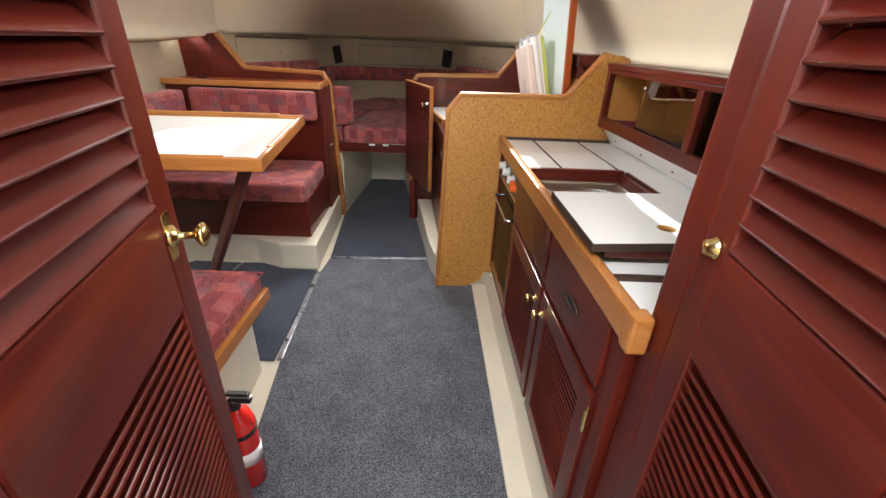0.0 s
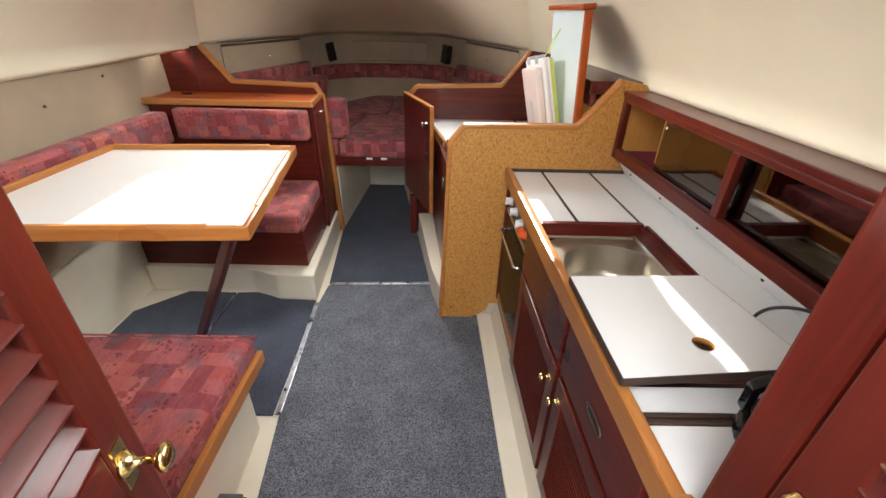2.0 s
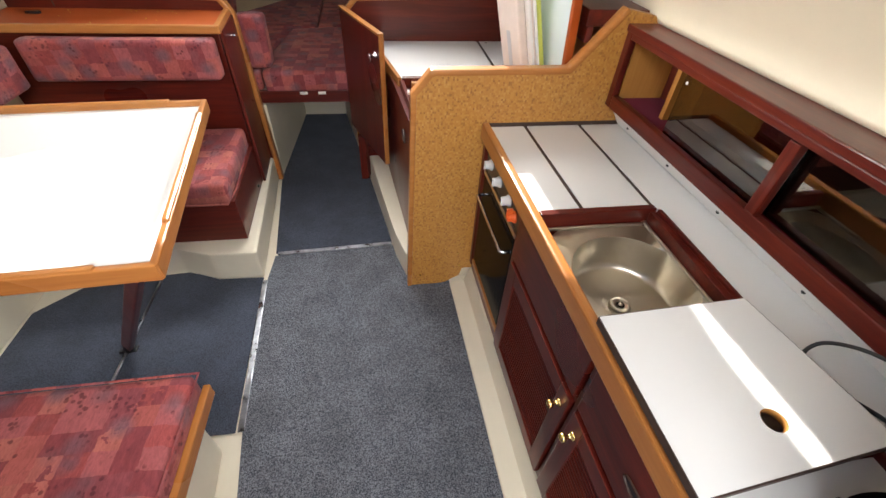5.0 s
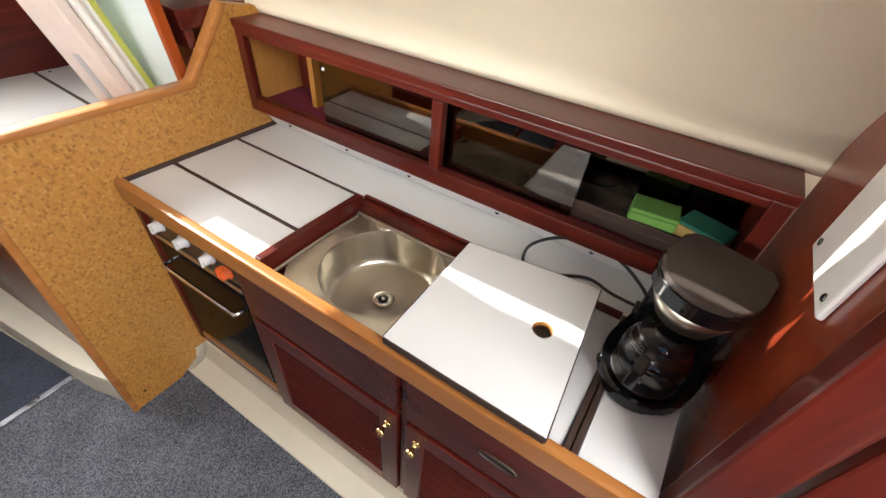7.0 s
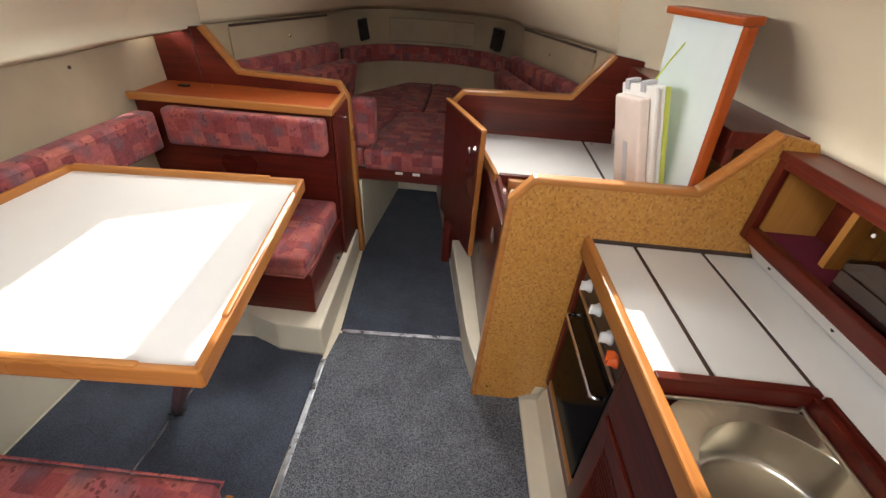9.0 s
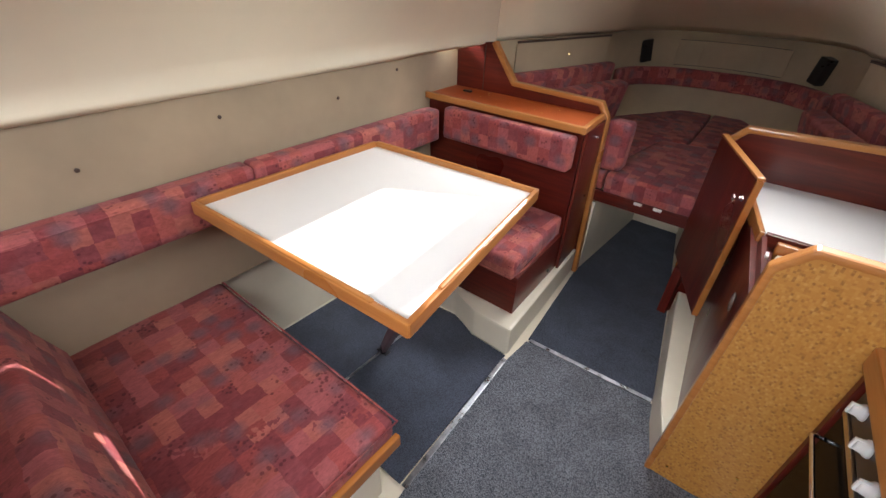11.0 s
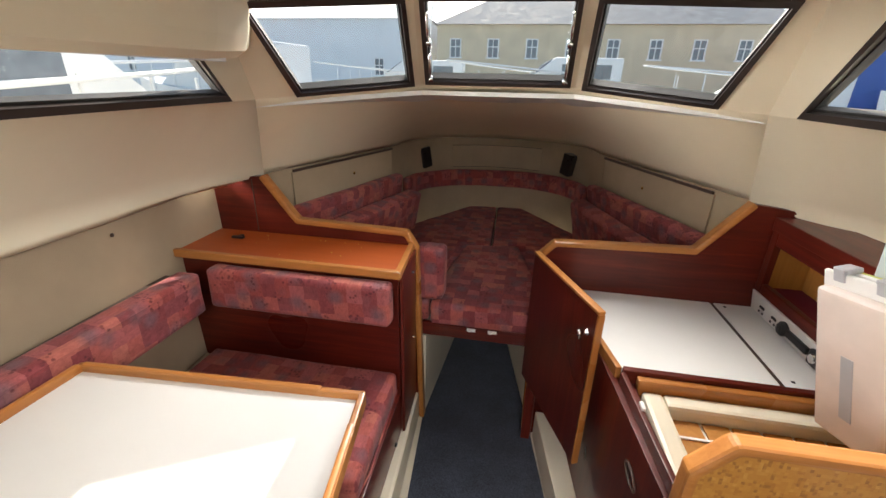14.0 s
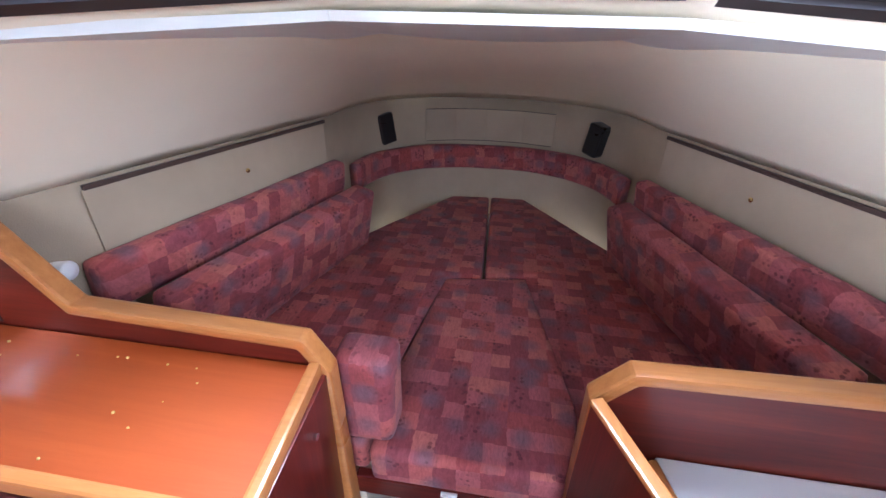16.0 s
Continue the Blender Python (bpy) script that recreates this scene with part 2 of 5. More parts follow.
DARKW = plain("dark_wood_strip", (0.05, 0.028, 0.02), 0.5, var=0.2, scale=30)
PLUM = plain("plum_baize", (0.16, 0.012, 0.035), 0.9, var=0.1, bumps=0.3, bscale=300)
PLY = wood("orange_plywood", (0.36, 0.15, 0.03), (0.45, 0.20, 0.045), (0.52, 0.25, 0.06), 2, 0.45, 0.1)
RED = plain("red_enamel", (0.55, 0.02, 0.015), 0.25, coat=0.5, var=0.05)
ORANGE = plain("orange_plastic", (0.75, 0.12, 0.02), 0.35, var=0.05)
GREEN = plain("green_sponge", (0.16, 0.36, 0.07), 0.9, var=0.1, bumps=0.5, bscale=250)
TEALS = plain("teal_scourer", (0.03, 0.20, 0.13), 0.95, var=0.2, bumps=0.6, bscale=300)
YSPONGE = plain("yellow_sponge", (0.55, 0.38, 0.12), 0.9, var=0.1, bumps=0.5, bscale=250)
LIME = plain("lime_plastic", (0.52, 0.56, 0.10), 0.4, var=0.05)
PINKISH = plain("milky_plastic_case", (0.72, 0.62, 0.56), 0.25, var=0.06, scale=8)
FADED = plain("faded_grey_plastic", (0.42, 0.42, 0.44), 0.4, var=0.08)
BLUEW = plain("pale_blue_white_board", (0.62, 0.70, 0.70), 0.35, var=0.03)
GLASS = glass("clear_glass", (0.97, 0.98, 0.97))
SMOKEG = glass("smoked_glass", (0.50, 0.43, 0.33), 0.01, 0.13)

# ---- mesh helpers ----


def thing(name, at, label, category, group="", kind=""):
    ob = new(name)
    ob.location = at
    return tagged(ob, label, category, group, kind)


def place_of(ob):
    p = Vector((0, 0, 0))
    while ob is not None:
        p += ob.location
        ob = ob.parent
    return p


def part(name, bm, material, parent=None, label="", smooth=False):
    """Links a bmesh, given in the world's metres, as one mesh object under a thing or a part."""
    if parent is not None:
        bm.transform(Matrix.Translation(-place_of(parent)))
    bmesh.ops.recalc_face_normals(bm, faces=bm.faces)
    me = bpy.data.meshes.new(name)
    bm.to_mesh(me)
    bm.free()
    if smooth:
        for p in me.polygons:
            p.use_smooth = True
    me.materials.append(material)
    ob = new(name, me)
    ob.parent = parent
    if label:
        tagged(ob, label)
    return ob


def struct(name, bm, material, label, category, smooth=False):
    return tagged(part(name, bm, material, None, "", smooth), label, category, "", "structure")


def bevelled(bm, r, seg=2):
    if r > 0:
        bmesh.ops.bevel(bm, geom=bm.edges[:], offset=r, segments=seg, profile=0.6, affect="EDGES", clamp_overlap=True)
    return bm


def box(x0, x1, y0, y1, z0, z1, r=0.0, seg=2):
    bm = bmesh.new()
    bmesh.ops.create_cube(bm, size=1, matrix=Matrix.LocRotScale(((x0 + x1) / 2, (y0 + y1) / 2, (z0 + z1) / 2), None, (abs(x1 - x0), abs(y1 - y0), abs(z1 - z0))))
    return bevelled(bm, r, seg)


def join(*bms):
    """Several closed shells in one bmesh."""
    a = bms[0]
    for b in bms[1:]:
        me = bpy.data.meshes.new("tmp")
        b.to_mesh(me)
        b.free()
        a.from_mesh(me)
        bpy.data.meshes.remove(me)
    return a


def prism(outline, lo, hi, axis="z", r=0.0, seg=2):
    """A flat outline drawn out along an axis: z takes (x, y), y takes (x, z), x takes (y, z)."""
    bm = bmesh.new()

    def p(a, b, h):
        return (a, b, h) if axis == "z" else (a, h, b) if axis == "y" else (h, a, b)
    low = [bm.verts.new(p(a, b, lo)) for a, b in outline]
    top = [bm.verts.new(p(a, b, hi)) for a, b in outline]
    n = len(outline)
    bm.faces.new(low[::-1])
    bm.faces.new(top)
    for i in range(n):
        bm.faces.new((low[i], low[(i + 1) % n], top[(i + 1) % n], top[i]))
    return bevelled(bm, r, seg)


def strip(points, w, h, up=(0, 0, 1), r=0.004):
    """A bar of section w x h along a line of points, mitred at the bends; up: the way of h."""
    bm = bmesh.new()
    pts = [Vector(p) for p in points]
    up = Vector(up).normalized()
    rings = []
    for i, p in enumerate(pts):
        d0 = (p - pts[i - 1]).normalized() if i else None
        d1 = (pts[i + 1] - p).normalized() if i + 1 < len(pts) else None
        n0 = up.cross(d0).normalized() if d0 else None
        n1 = up.cross(d1).normalized() if d1 else None
        if n0 and n1:
            n = (n0 + n1).normalized()
            n = n / max(0.4, n.dot(n1))
        else:
            n = n0 or n1
        rings.append([bm.verts.new(p + n * a * w / 2 + up * b * h / 2) for a, b in ((-1, -1), (1, -1), (1, 1), (-1, 1))])
    for a, b in zip(rings, rings[1:]):
        for i in range(4):
            bm.faces.new((a[i], a[(i + 1) % 4], b[(i + 1) % 4], b[i]))
    bm.faces.new(rings[0])
    bm.faces.new(rings[-1][::-1])
    return bevelled(bm, r, 2)


def tube(points, r, n=8, closed=False):
    bm = bmesh.new()
    pts = [Vector(p) for p in points]
    rings = []
    k = len(pts)
    for i, p in enumerate(pts):
        d = (pts[(i + 1) % k] - pts[i - 1]) if closed or 0 < i < k - 1 else (pts[1] - pts[0] if i == 0 else pts[-1] - pts[-2])
        q = d.normalized().to_track_quat("Z", "Y")
        rings.append([bm.verts.new(p + q @ Vector((math.cos(a) * r, math.sin(a) * r, 0))) for a in (2 * math.pi * j / n for j in range(n))])
    for i in range(k if closed else k - 1):
        a, b = rings[i], rings[(i + 1) % k]
        for j in range(n):
            bm.faces.new((a[j], a[(j + 1) % n], b[(j + 1) % n], b[j]))
    if not closed:
        bm.faces.new(rings[0][::-1])
        bm.faces.new(rings[-1])
    return bm


def lathe(profile, at, n=24, way=(0, 0, 1)):
    """A turned body from (radius, height) pairs round an axis."""
    bm = bmesh.new()
    q = Vector(way).to_track_quat("Z", "Y")
    rings = [[bm.verts.new(Vector(at) + q @ Vector((math.cos(2 * math.pi * j / n) * max(r, 0.0004), math.sin(2 * math.pi * j / n) * max(r, 0.0004), h))) for j in range(n)] for r, h in profile]
    for a, b in zip(rings, rings[1:]):
        for j in range(n):
            bm.faces.new((a[j], a[(j + 1) % n], b[(j + 1) % n], b[j]))
    bm.faces.new(rings[0][::-1])
    bm.faces.new(rings[-1])
    return bm


def bent(points, n=6):
    """A smooth line through the points."""
    pts = [Vector(p) for p in points]
    out = []
    for i in range(len(pts) - 1):
        p0, p1, p2, p3 = pts[max(i - 1, 0)], pts[i], pts[i + 1], pts[min(i + 2, len(pts) - 1)]
        for k in range(n):
            t = k / n
            out.append(0.5 * ((2 * p1) + (p2 - p0) * t + (2 * p0 - 5 * p1 + 4 * p2 - p3) * t * t + (3 * p1 - p0 - 3 * p2 + p3) * t ** 3))
    out.append(pts[-1])
    return out


def cushion(outline, z0, z1, soft=0.03, crown=0.012, axis="z"):
    """A stuffed pad: an outline with rolled edges and a slightly crowned, uneven face."""
    bm = prism(outline, z0, z1, axis, soft, 3)
    bmesh.ops.triangulate(bm, faces=[f for f in bm.faces if len(f.verts) > 4])
    bmesh.ops.subdivide_edges(bm, edges=[e for e in bm.edges if e.calc_length() > 0.09], cuts=3, use_grid_fill=True)
    i = "xyz".index(axis)
    for v in bm.verts:
        k = noise.noise(v.co * 7.0) * crown * 0.5
        v.co[i] += k
        v.co[(i + 1) % 3] += noise.noise(v.co * 9.0 + Vector((5, 0, 0))) * 0.003
    return bm

# ---- the shell of the cabin ----
HULL = Matrix.Translation((0.07, 3.0, 0)) @ Matrix.Rotation(radians(2.4), 4, "Z") @ Matrix.Translation((0, -3.0, 0))


def hp(u, v, z):
    return HULL @ Vector((u, v, z))


def sheet(rows, thick, flip=False):
    """A moulded skin through rows of points, with a thickness outwards (away from the cabin's middle)."""
    bm = bmesh.new()
    mid = Vector((0.1, 2.2, 1.0))
    g = [[bm.verts.new(p) for p in r] for r in rows]
    for a, b in zip(g, g[1:]):
        for i in range(len(a) - 1):
            bm.faces.new((a[i], a[i + 1], b[i + 1], b[i]))
    bmesh.ops.recalc_face_normals(bm, faces=bm.faces)
    f = max(bm.faces, key=lambda q: q.calc_area())
    if f.normal.dot(f.calc_center_median() - mid) < 0:
        bmesh.ops.reverse_faces(bm, faces=bm.faces)
    bmesh.ops.solidify(bm, geom=bm.faces[:], thickness=-thick)
    return bm


# floor and low mouldings
struct("floor", box(-1.3, 1.5, -0.9, 4.9, -0.08, -0.004), GELCOAT, "ivory moulded cabin sole under the carpets", "floor")
struct("side_moulding_port", prism([(-1.115, 0.0), (-1.125, 0.44), (-1.16, 0.455), (-1.33, 0.455), (-1.33, 0.0)], 0.38, 2.79, "y", 0.008), GELCOAT, "ivory moulded inner side behind the dinette", "wall")
struct("plinth_port", prism([(-0.15, 1.93), (-0.205, 2.795), (-1.112, 2.795), (-1.112, 2.0), (-0.52, 2.0), (-0.36, 1.935)], 0.0, 0.165, "z", 0.014), GELCOAT, "ivory moulded plinth under the dinette seat", "plinth")
bm = prism([(0.742, -0.004), (0.745, 0.012), (0.815, 0.022), (0.838, 0.095), (0.845, 0.10), (0.90, 0.10), (0.90, -0.004)], 0.37, 1.797, "y", 0.003)
for v_ in bm.verts:
    v_.co.x += (1.83 - v_.co.y) * 0.034
struct("plinth_galley", bm, GELCOAT, "ivory moulded ledge along the galley", "plinth")
struct("plinth_starboard", prism([(0.50, 2.0), (0.545, 1.84), (1.2, 1.84), (1.2, 2.79), (0.375, 2.79), (0.48, 2.11)], 0.0, 0.16, "z", 0.012), GELCOAT, "ivory moulded plinth under the chart cabinet", "plinth")
struct("tunnel_side_port", prism([(-0.185, 2.85), (-0.13, 3.75), (-0.20, 3.75), (-0.30, 2.85)], 0.0, 0.47, "z"), GELCOAT, "ivory moulded side of the foot well", "wall")
struct("tunnel_side_starboard", prism([(0.36, 2.85), (0.19, 3.75), (0.26, 3.75), (0.46, 2.85)], 0.0, 0.47, "z"), GELCOAT, "ivory moulded side of the foot well", "wall")
struct("tunnel_end", box(-0.2, 0.26, 3.75, 3.79, 0, 0.47), GELCOAT, "ivory moulded end of the foot well", "wall")

# hull sides, lined with tan cloth
for s, nm, e in ((-1, "port", 0.0), (1, "starboard", 0.15)):
    rows = [[hp(s * w, v, z) for w, z in ((1.235 + e, 0.44), (1.25 + e, 0.8), (1.262 + e, 1.23))] for v in (0.2, 1.0, 1.8, 2.5, 3.05)]
    struct("wall_" + nm, sheet(rows, 0.05), LINER, "tan cloth lining of the hull side", "wall")


def bow_line(k, inset=0.0, y_tip=4.74):
    """The plan of the fore cabin, k from -1 (port) to 1."""
    a = abs(k)
    s = 1 if k >= 0 else -1
    if a > 0.5:
        t = (a - 0.5) / 0.5
        u, v = 0.70 + 0.335 * t, 4.02 - 1.115 * t
    else:
        t = a / 0.5 * math.pi / 2
        u, v = 0.70 * math.sin(t) ** 0.9, 4.02 + (y_tip - 4.02) * math.cos(t) ** 0.8
    return s * (u - inset), v - (inset if a < 0.5 else 0)


KS = [-1, -0.85, -0.7, -0.6, -0.5, -0.44, -0.38, -0.3, -0.2, -0.1, 0, 0.1, 0.2, 0.3, 0.38, 0.44, 0.5, 0.6, 0.7, 0.85, 1]
rows = [[hp(*bow_line(k, i), z) for k in KS] for i, z in ((0.06, 0.40), (0.03, 0.7), (0.0, 1.0), (-0.005, 1.24))]
struct("wall_bow", sheet(rows, 0.05), LINER, "tan cloth lining round the fore berth", "wall", True)

# the cream moulding between the lining and the windows
SILL = [(-0.90, 2.70, 1.555), (-0.335, 3.09, 1.622), (0.335, 3.09, 1.622), (0.90, 2.70, 1.555)]


def sill_at(k):
    """The window sill over the fore cabin, k from -1 to 1."""
    a, s = abs(k), (1 if k >= 0 else -1)
    if a > 0.42:
        t = (a - 0.42) / 0.58
        return Vector((s * (0.335 + 0.565 * t), 3.09 - 0.39 * t, 1.622 - 0.067 * t))
    return Vector((k / 0.42 * 0.335, 3.09 + 0.02 * math.cos(k / 0.42 * math.pi / 2), 1.622))


rows = []
for f in (0, 0.08, 0.25, 0.45, 0.65, 0.82, 0.93, 1.0):
    row = []
    for k in KS:
        lo, hi = Vector((*bow_line(k), 1.225)), sill_at(k)
        p = lo.lerp(hi, f)
        side = min(1.0, abs(k) / 0.5)
        p.z = lo.z + (hi.z - lo.z) * (f + (0.16 - 0.13 * side) * math.sin(f * math.pi)) - (0.05 * (1 - side) * math.sin(min(1, f * 1.15) * math.pi) if f > 0.3 else 0)
        row.append(hp(*p))
    rows.append(row)
struct("ceiling_fore", sheet(rows, 0.03), CREAM, "cream moulded underside of the foredeck", "ceiling", True)
for s, nm in ((-1, "port"), (1, "starboard")):
    rows = []
    for v, du in ((0.2, 0.0), (0.9, 0.0), (1.6, 0.0), (2.3, 0.0), (2.62, -0.01)):
        zt = 1.50 + 0.055 * (v - 0.2) / 2.5
        prof = ((1.232 + du * 1.3, 1.192), (1.245 + du * 1.3, 1.20), (1.215 + du, 1.27), (1.14 + du, 1.38), (1.0 + du * 0.5, zt - 0.02), (0.965, zt), (0.93, zt + 0.005))
        rows.append([hp(s * w, v, z) for w, z in prof])
    rows.append([hp(s * (1.035 - 0.135 * f), 2.905 - 0.205 * f, 1.215 + 0.345 * f) for f in (0, 0.03, 0.2, 0.5, 0.88, 0.97, 1.0)])
    struct("wall_upper_" + nm, sheet(rows, 0.03), CREAM, "cream moulded upper side under the cabin windows", "wall", True)

def quad(a, b, c, d, i, j):
    """A point of the panel a b c d (bottom, then top), i across and j up."""
    return a.lerp(b, i).lerp(d.lerp(c, i), j)


def window_panel(n, a, b, c, d, hole, thick=0.035, skew=(0, 0), mullions=(), label=""):
    """One side of the deckhouse with its window: wall, metal frame, rubber and pane."""
    nrm = (b - a).cross(d - a).normalized()
    mid = hp(0, 1.6, 1.7)
    if nrm.dot((a + c) / 2 - mid) < 0:
        nrm = -nrm
    i0, i1, j0, j1 = hole
    H = [(i0, j0), (i1, j0), (i1 + skew[1], j1), (i0 + skew[0], j1)]

    def ring(grow):
        out = []
        cx, cy = sum(p[0] for p in H) / 4, sum(p[1] for p in H) / 4
        w, h = (b - a).length, (d - a).length
        for i, j in H:
            out.append(quad(a, b, c, d, i + grow / w * math.copysign(1, i - cx), j + grow / h * math.copysign(1, j - cy)))
        return out
    outer = [a, b, c, d]
    inner = ring(0)

    def band(o, q, off0, off1):
        bm = bmesh.new()
        vs = [[bm.verts.new(p + nrm * off) for p in r] for r, off in ((o, off0), (q, off0), (q, off1), (o, off1))]
        for x in range(4):
            y = (x + 1) % 4
            for r0, r1 in ((0, 1), (1, 2), (2, 3), (3, 0)):
                bm.faces.new((vs[r0][x], vs[r0][y], vs[r1][y], vs[r1][x]))
        return bm
    struct("wall_window_%d" % n, band(outer, inner, 0, thick), CREAM, "cream moulded panel round a cabin window", "wall")
    win = thing("window_%d" % n, (0, 0, 0), label, "window", "", "structure")
    part("window_frame", band(ring(0.014), ring(-0.006), -0.010, thick + 0.006), FRAME, win, "dark anodised frame with rounded edges")
    part("gasket", band(ring(-0.0065), ring(-0.014), 0.004, thick), RUBBER, win, "black rubber seal")
    bm = bmesh.new()
    g = ring(-0.012)
    vs = [bm.verts.new(p + nrm * 0.016) for p in g] + [bm.verts.new(p + nrm * 0.020) for p in g]
    bm.faces.new(vs[:4])
    bm.faces.new(vs[4:])
    for x in range(4):
        bm.faces.new((vs[x], vs[(x + 1) % 4], vs[4 + (x + 1) % 4], vs[4 + x]))
    pane = part("pane", bm, GLASS, win)
    pane.visible_shadow = False
    for m, lean, wd in mullions:
        p0, p1 = quad(*outer, m, j0), quad(*outer, m + lean, j1)
        part("mullion", strip([p0 + nrm * 0.012, p1 + nrm * 0.012], wd, 0.03, nrm, 0.003), ALU if wd < 0.03 else FRAME, win)
    return win, nrm


ROOF = [(-0.80, 2.40, 1.845), (-0.295, 2.74, 1.915), (0.295, 2.74, 1.915), (0.80, 2.40, 1.845)]
S, R = [hp(*p) for p in SILL], [hp(*p) for p in ROOF]
window_panel(1, S[0], S[1], R[1], R[0], (0.24, 0.935, 0.04, 0.93), skew=(-0.14, -0.01), label="raked port windscreen pane in a dark frame")
wc, wcn = window_panel(2, S[1], S[2], R[2], R[1], (0.055, 0.945, 0.06, 0.95), label="middle windscreen pane with chrome stays, dark frame")
window_panel(3, S[2], S[3], R[3], R[2], (0.065, 0.77, 0.04, 0.93), skew=(0.01, 0.13), label="raked starboard windscreen pane in a dark frame")
SA, RA = hp(-0.965, 0.2, 1.505), hp(-0.87, 0.2, 1.80)
window_panel(4, SA, S[0], R[0], RA, (0.04, 0.935, 0.06, 0.90), skew=(0, -0.05), mullions=((0.405, 0, 0.022), (0.55, -0.02, 0.018), (0.585, -0.03, 0.035)), label="long port side window with sliding panes")
SB, RB = hp(0.965, 0.2, 1.505), hp(0.87, 0.2, 1.80)
window_panel(5, SB, S[3], R[3], RB, (0.04, 0.935, 0.06, 0.90), skew=(0, -0.05), mullions=((0.405, 0, 0.022), (0.55, -0.02, 0.018), (0.585, -0.03, 0.035)), label="long starboard side window with sliding panes")
for s in (0.075, 0.925):
    for j in (0.12, 0.55):
        p, q = quad(S[1], S[2], R[2], R[1], s, j), quad(S[1], S[2], R[2], R[1], s, j + 0.3)
        part("window_stay", join(tube([p - wcn * 0.012, p.lerp(q, 0.4) - wcn * 0.02, q - wcn * 0.012], 0.006), lathe([(0.011, 0), (0.011, 0.02)], p - wcn * 0.022, 10, wcn)), CHROME, wc, "chrome hinged stay", True)

# roof, open over the companionway
vs_roof = [hp(-0.87, 0.62, 1.80), hp(-0.80, 2.40, 1.845), hp(-0.295, 2.74, 1.915), hp(0.295, 2.74, 1.915), hp(0.80, 2.40, 1.845), hp(0.87, 0.62, 1.80)]
bm = bmesh.new()
lo = [bm.verts.new(p) for p in vs_roof]
cr = [bm.verts.new(hp(0, v, z)) for v, z in ((2.74, 1.95), (1.6, 1.97), (0.62, 1.95))]
for f in ((lo[0], lo[1], cr[1], cr[2]), (lo[1], lo[2], cr[0], cr[1]), (lo[2], lo[3], cr[0]), (lo[3], lo[4], cr[1], cr[0]), (lo[4], lo[5], cr[2], cr[1])):
    bm.faces.new(f)
bmesh.ops.recalc_face_normals(bm, faces=bm.faces)
if bm.faces[0].normal.z < 0:
    bmesh.ops.reverse_faces(bm, faces=bm.faces)
bmesh.ops.solidify(bm, geom=bm.faces[:], thickness=-0.04)
struct("ceiling", bm, CREAM, "cream moulded cabin roof", "ceiling")
for nm, a, b in (("port", hp(-0.87, 0.2, 1.80), hp(-0.87, 0.62, 1.80)), ("starboard", hp(0.87, 0.2, 1.80), hp(0.87, 0.62, 1.80))):
    s = -1 if nm == "port" else 1
    struct("ceiling_side_" + nm, prism([(a.x, 0.2), (a.x - s * 0.45, 0.2), (b.x - s * 0.45, 0.66), (b.x, 0.66)], 1.80, 1.84), CREAM, "cream side deck of the companionway hatch", "ceiling")

# curtain pelmet over the port side window
prof = [(-0.905, 1.668), (-0.80, 1.655), (-0.765, 1.675), (-0.75, 1.72), (-0.735, 1.80), (-0.70, 1.90), (-0.86, 1.90)]
bm = bmesh.new()
rings = [[bm.verts.new(hp(u + du, v, z + dz)) for u, z in prof] for v, du, dz in ((0.4, 0, -0.02), (1.2, 0, -0.012), (2.3, 0.01, 0.02), (2.46, 0.0, 0.032), (2.53, -0.03, 0.045))]
for a, b in zip(rings, rings[1:]):
    for i in range(len(prof)):
        bm.faces.new((a[i], a[(i + 1) % len(prof)], b[(i + 1) % len(prof)], b[i]))
bm.faces.new(rings[0])
bm.faces.new(rings[-1][::-1])
pel = thing("window_pelmet", hp(-0.83, 1.5, 1.66), "cream moulded pelmet over the port side window", "pelmet")
part("shell", bm, CREAM, pel)
part("curtain_rail", strip([hp(-0.80, 0.45, 1.640), hp(-0.80, 2.40, 1.678)], 0.012, 0.012, (0, 0, 1), 0.003), WHITE, pel, "white curtain rail")
for v in (0.7, 1.2, 1.75, 2.2):
    part("screw", lathe([(0.004, 0), (0.004, 0.004)], hp(-0.768, v, 1.675 + 0.017 * (v - 0.6)), 8, (1, 0, 0)), BRASS, pel)

# aft bulkhead with the doorway; unseen port side cut low to admit skylight
for nm, x0, x1, zt in (("port", -1.25, 0.10, 1.15), ("starboard", 0.937, 1.42, 1.80)):
    struct("wall_aft_" + nm, box(x0, x1, 0.325, 0.36, 0.0, zt, 0.002), REDW, "varnished mahogany bulkhead beside the doorway", "wall")
for nm, x in (("port", 0.118), ("starboard", 0.921)):
    struct("trim_door_post_" + nm, box(x - 0.022, x + 0.022, 0.312, 0.375, 0.0, 1.9, 0.006), MAHZ, "mahogany door post", "trim")
# cockpit behind the doorway
struct("floor_cockpit", box(-0.9, 1.9, -2.4, -0.95, 0.2, 0.3), GELCOAT, "pale cockpit sole", "floor")
for nm, x0, x1 in (("port", -0.95, -0.86), ("starboard", 1.86, 1.95)):
    struct("wall_cockpit_" + nm, box(x0, x1, -2.4, 0.3, 0.0, 1.15), GELCOAT, "pale cockpit side", "wall")
struct("wall_cockpit_aft", box(-0.95, 1.95, -2.5, -2.4, 0.0, 1.1), GELCOAT, "pale cockpit end", "wall")

# ---- carpets and floor strips ----


def flat(name, outline, z, mat, label, category="carpet"):
    return tagged(part(name, prism(outline, z - 0.004, z + 0.004, "z", 0.0015, 1), mat), label, category)


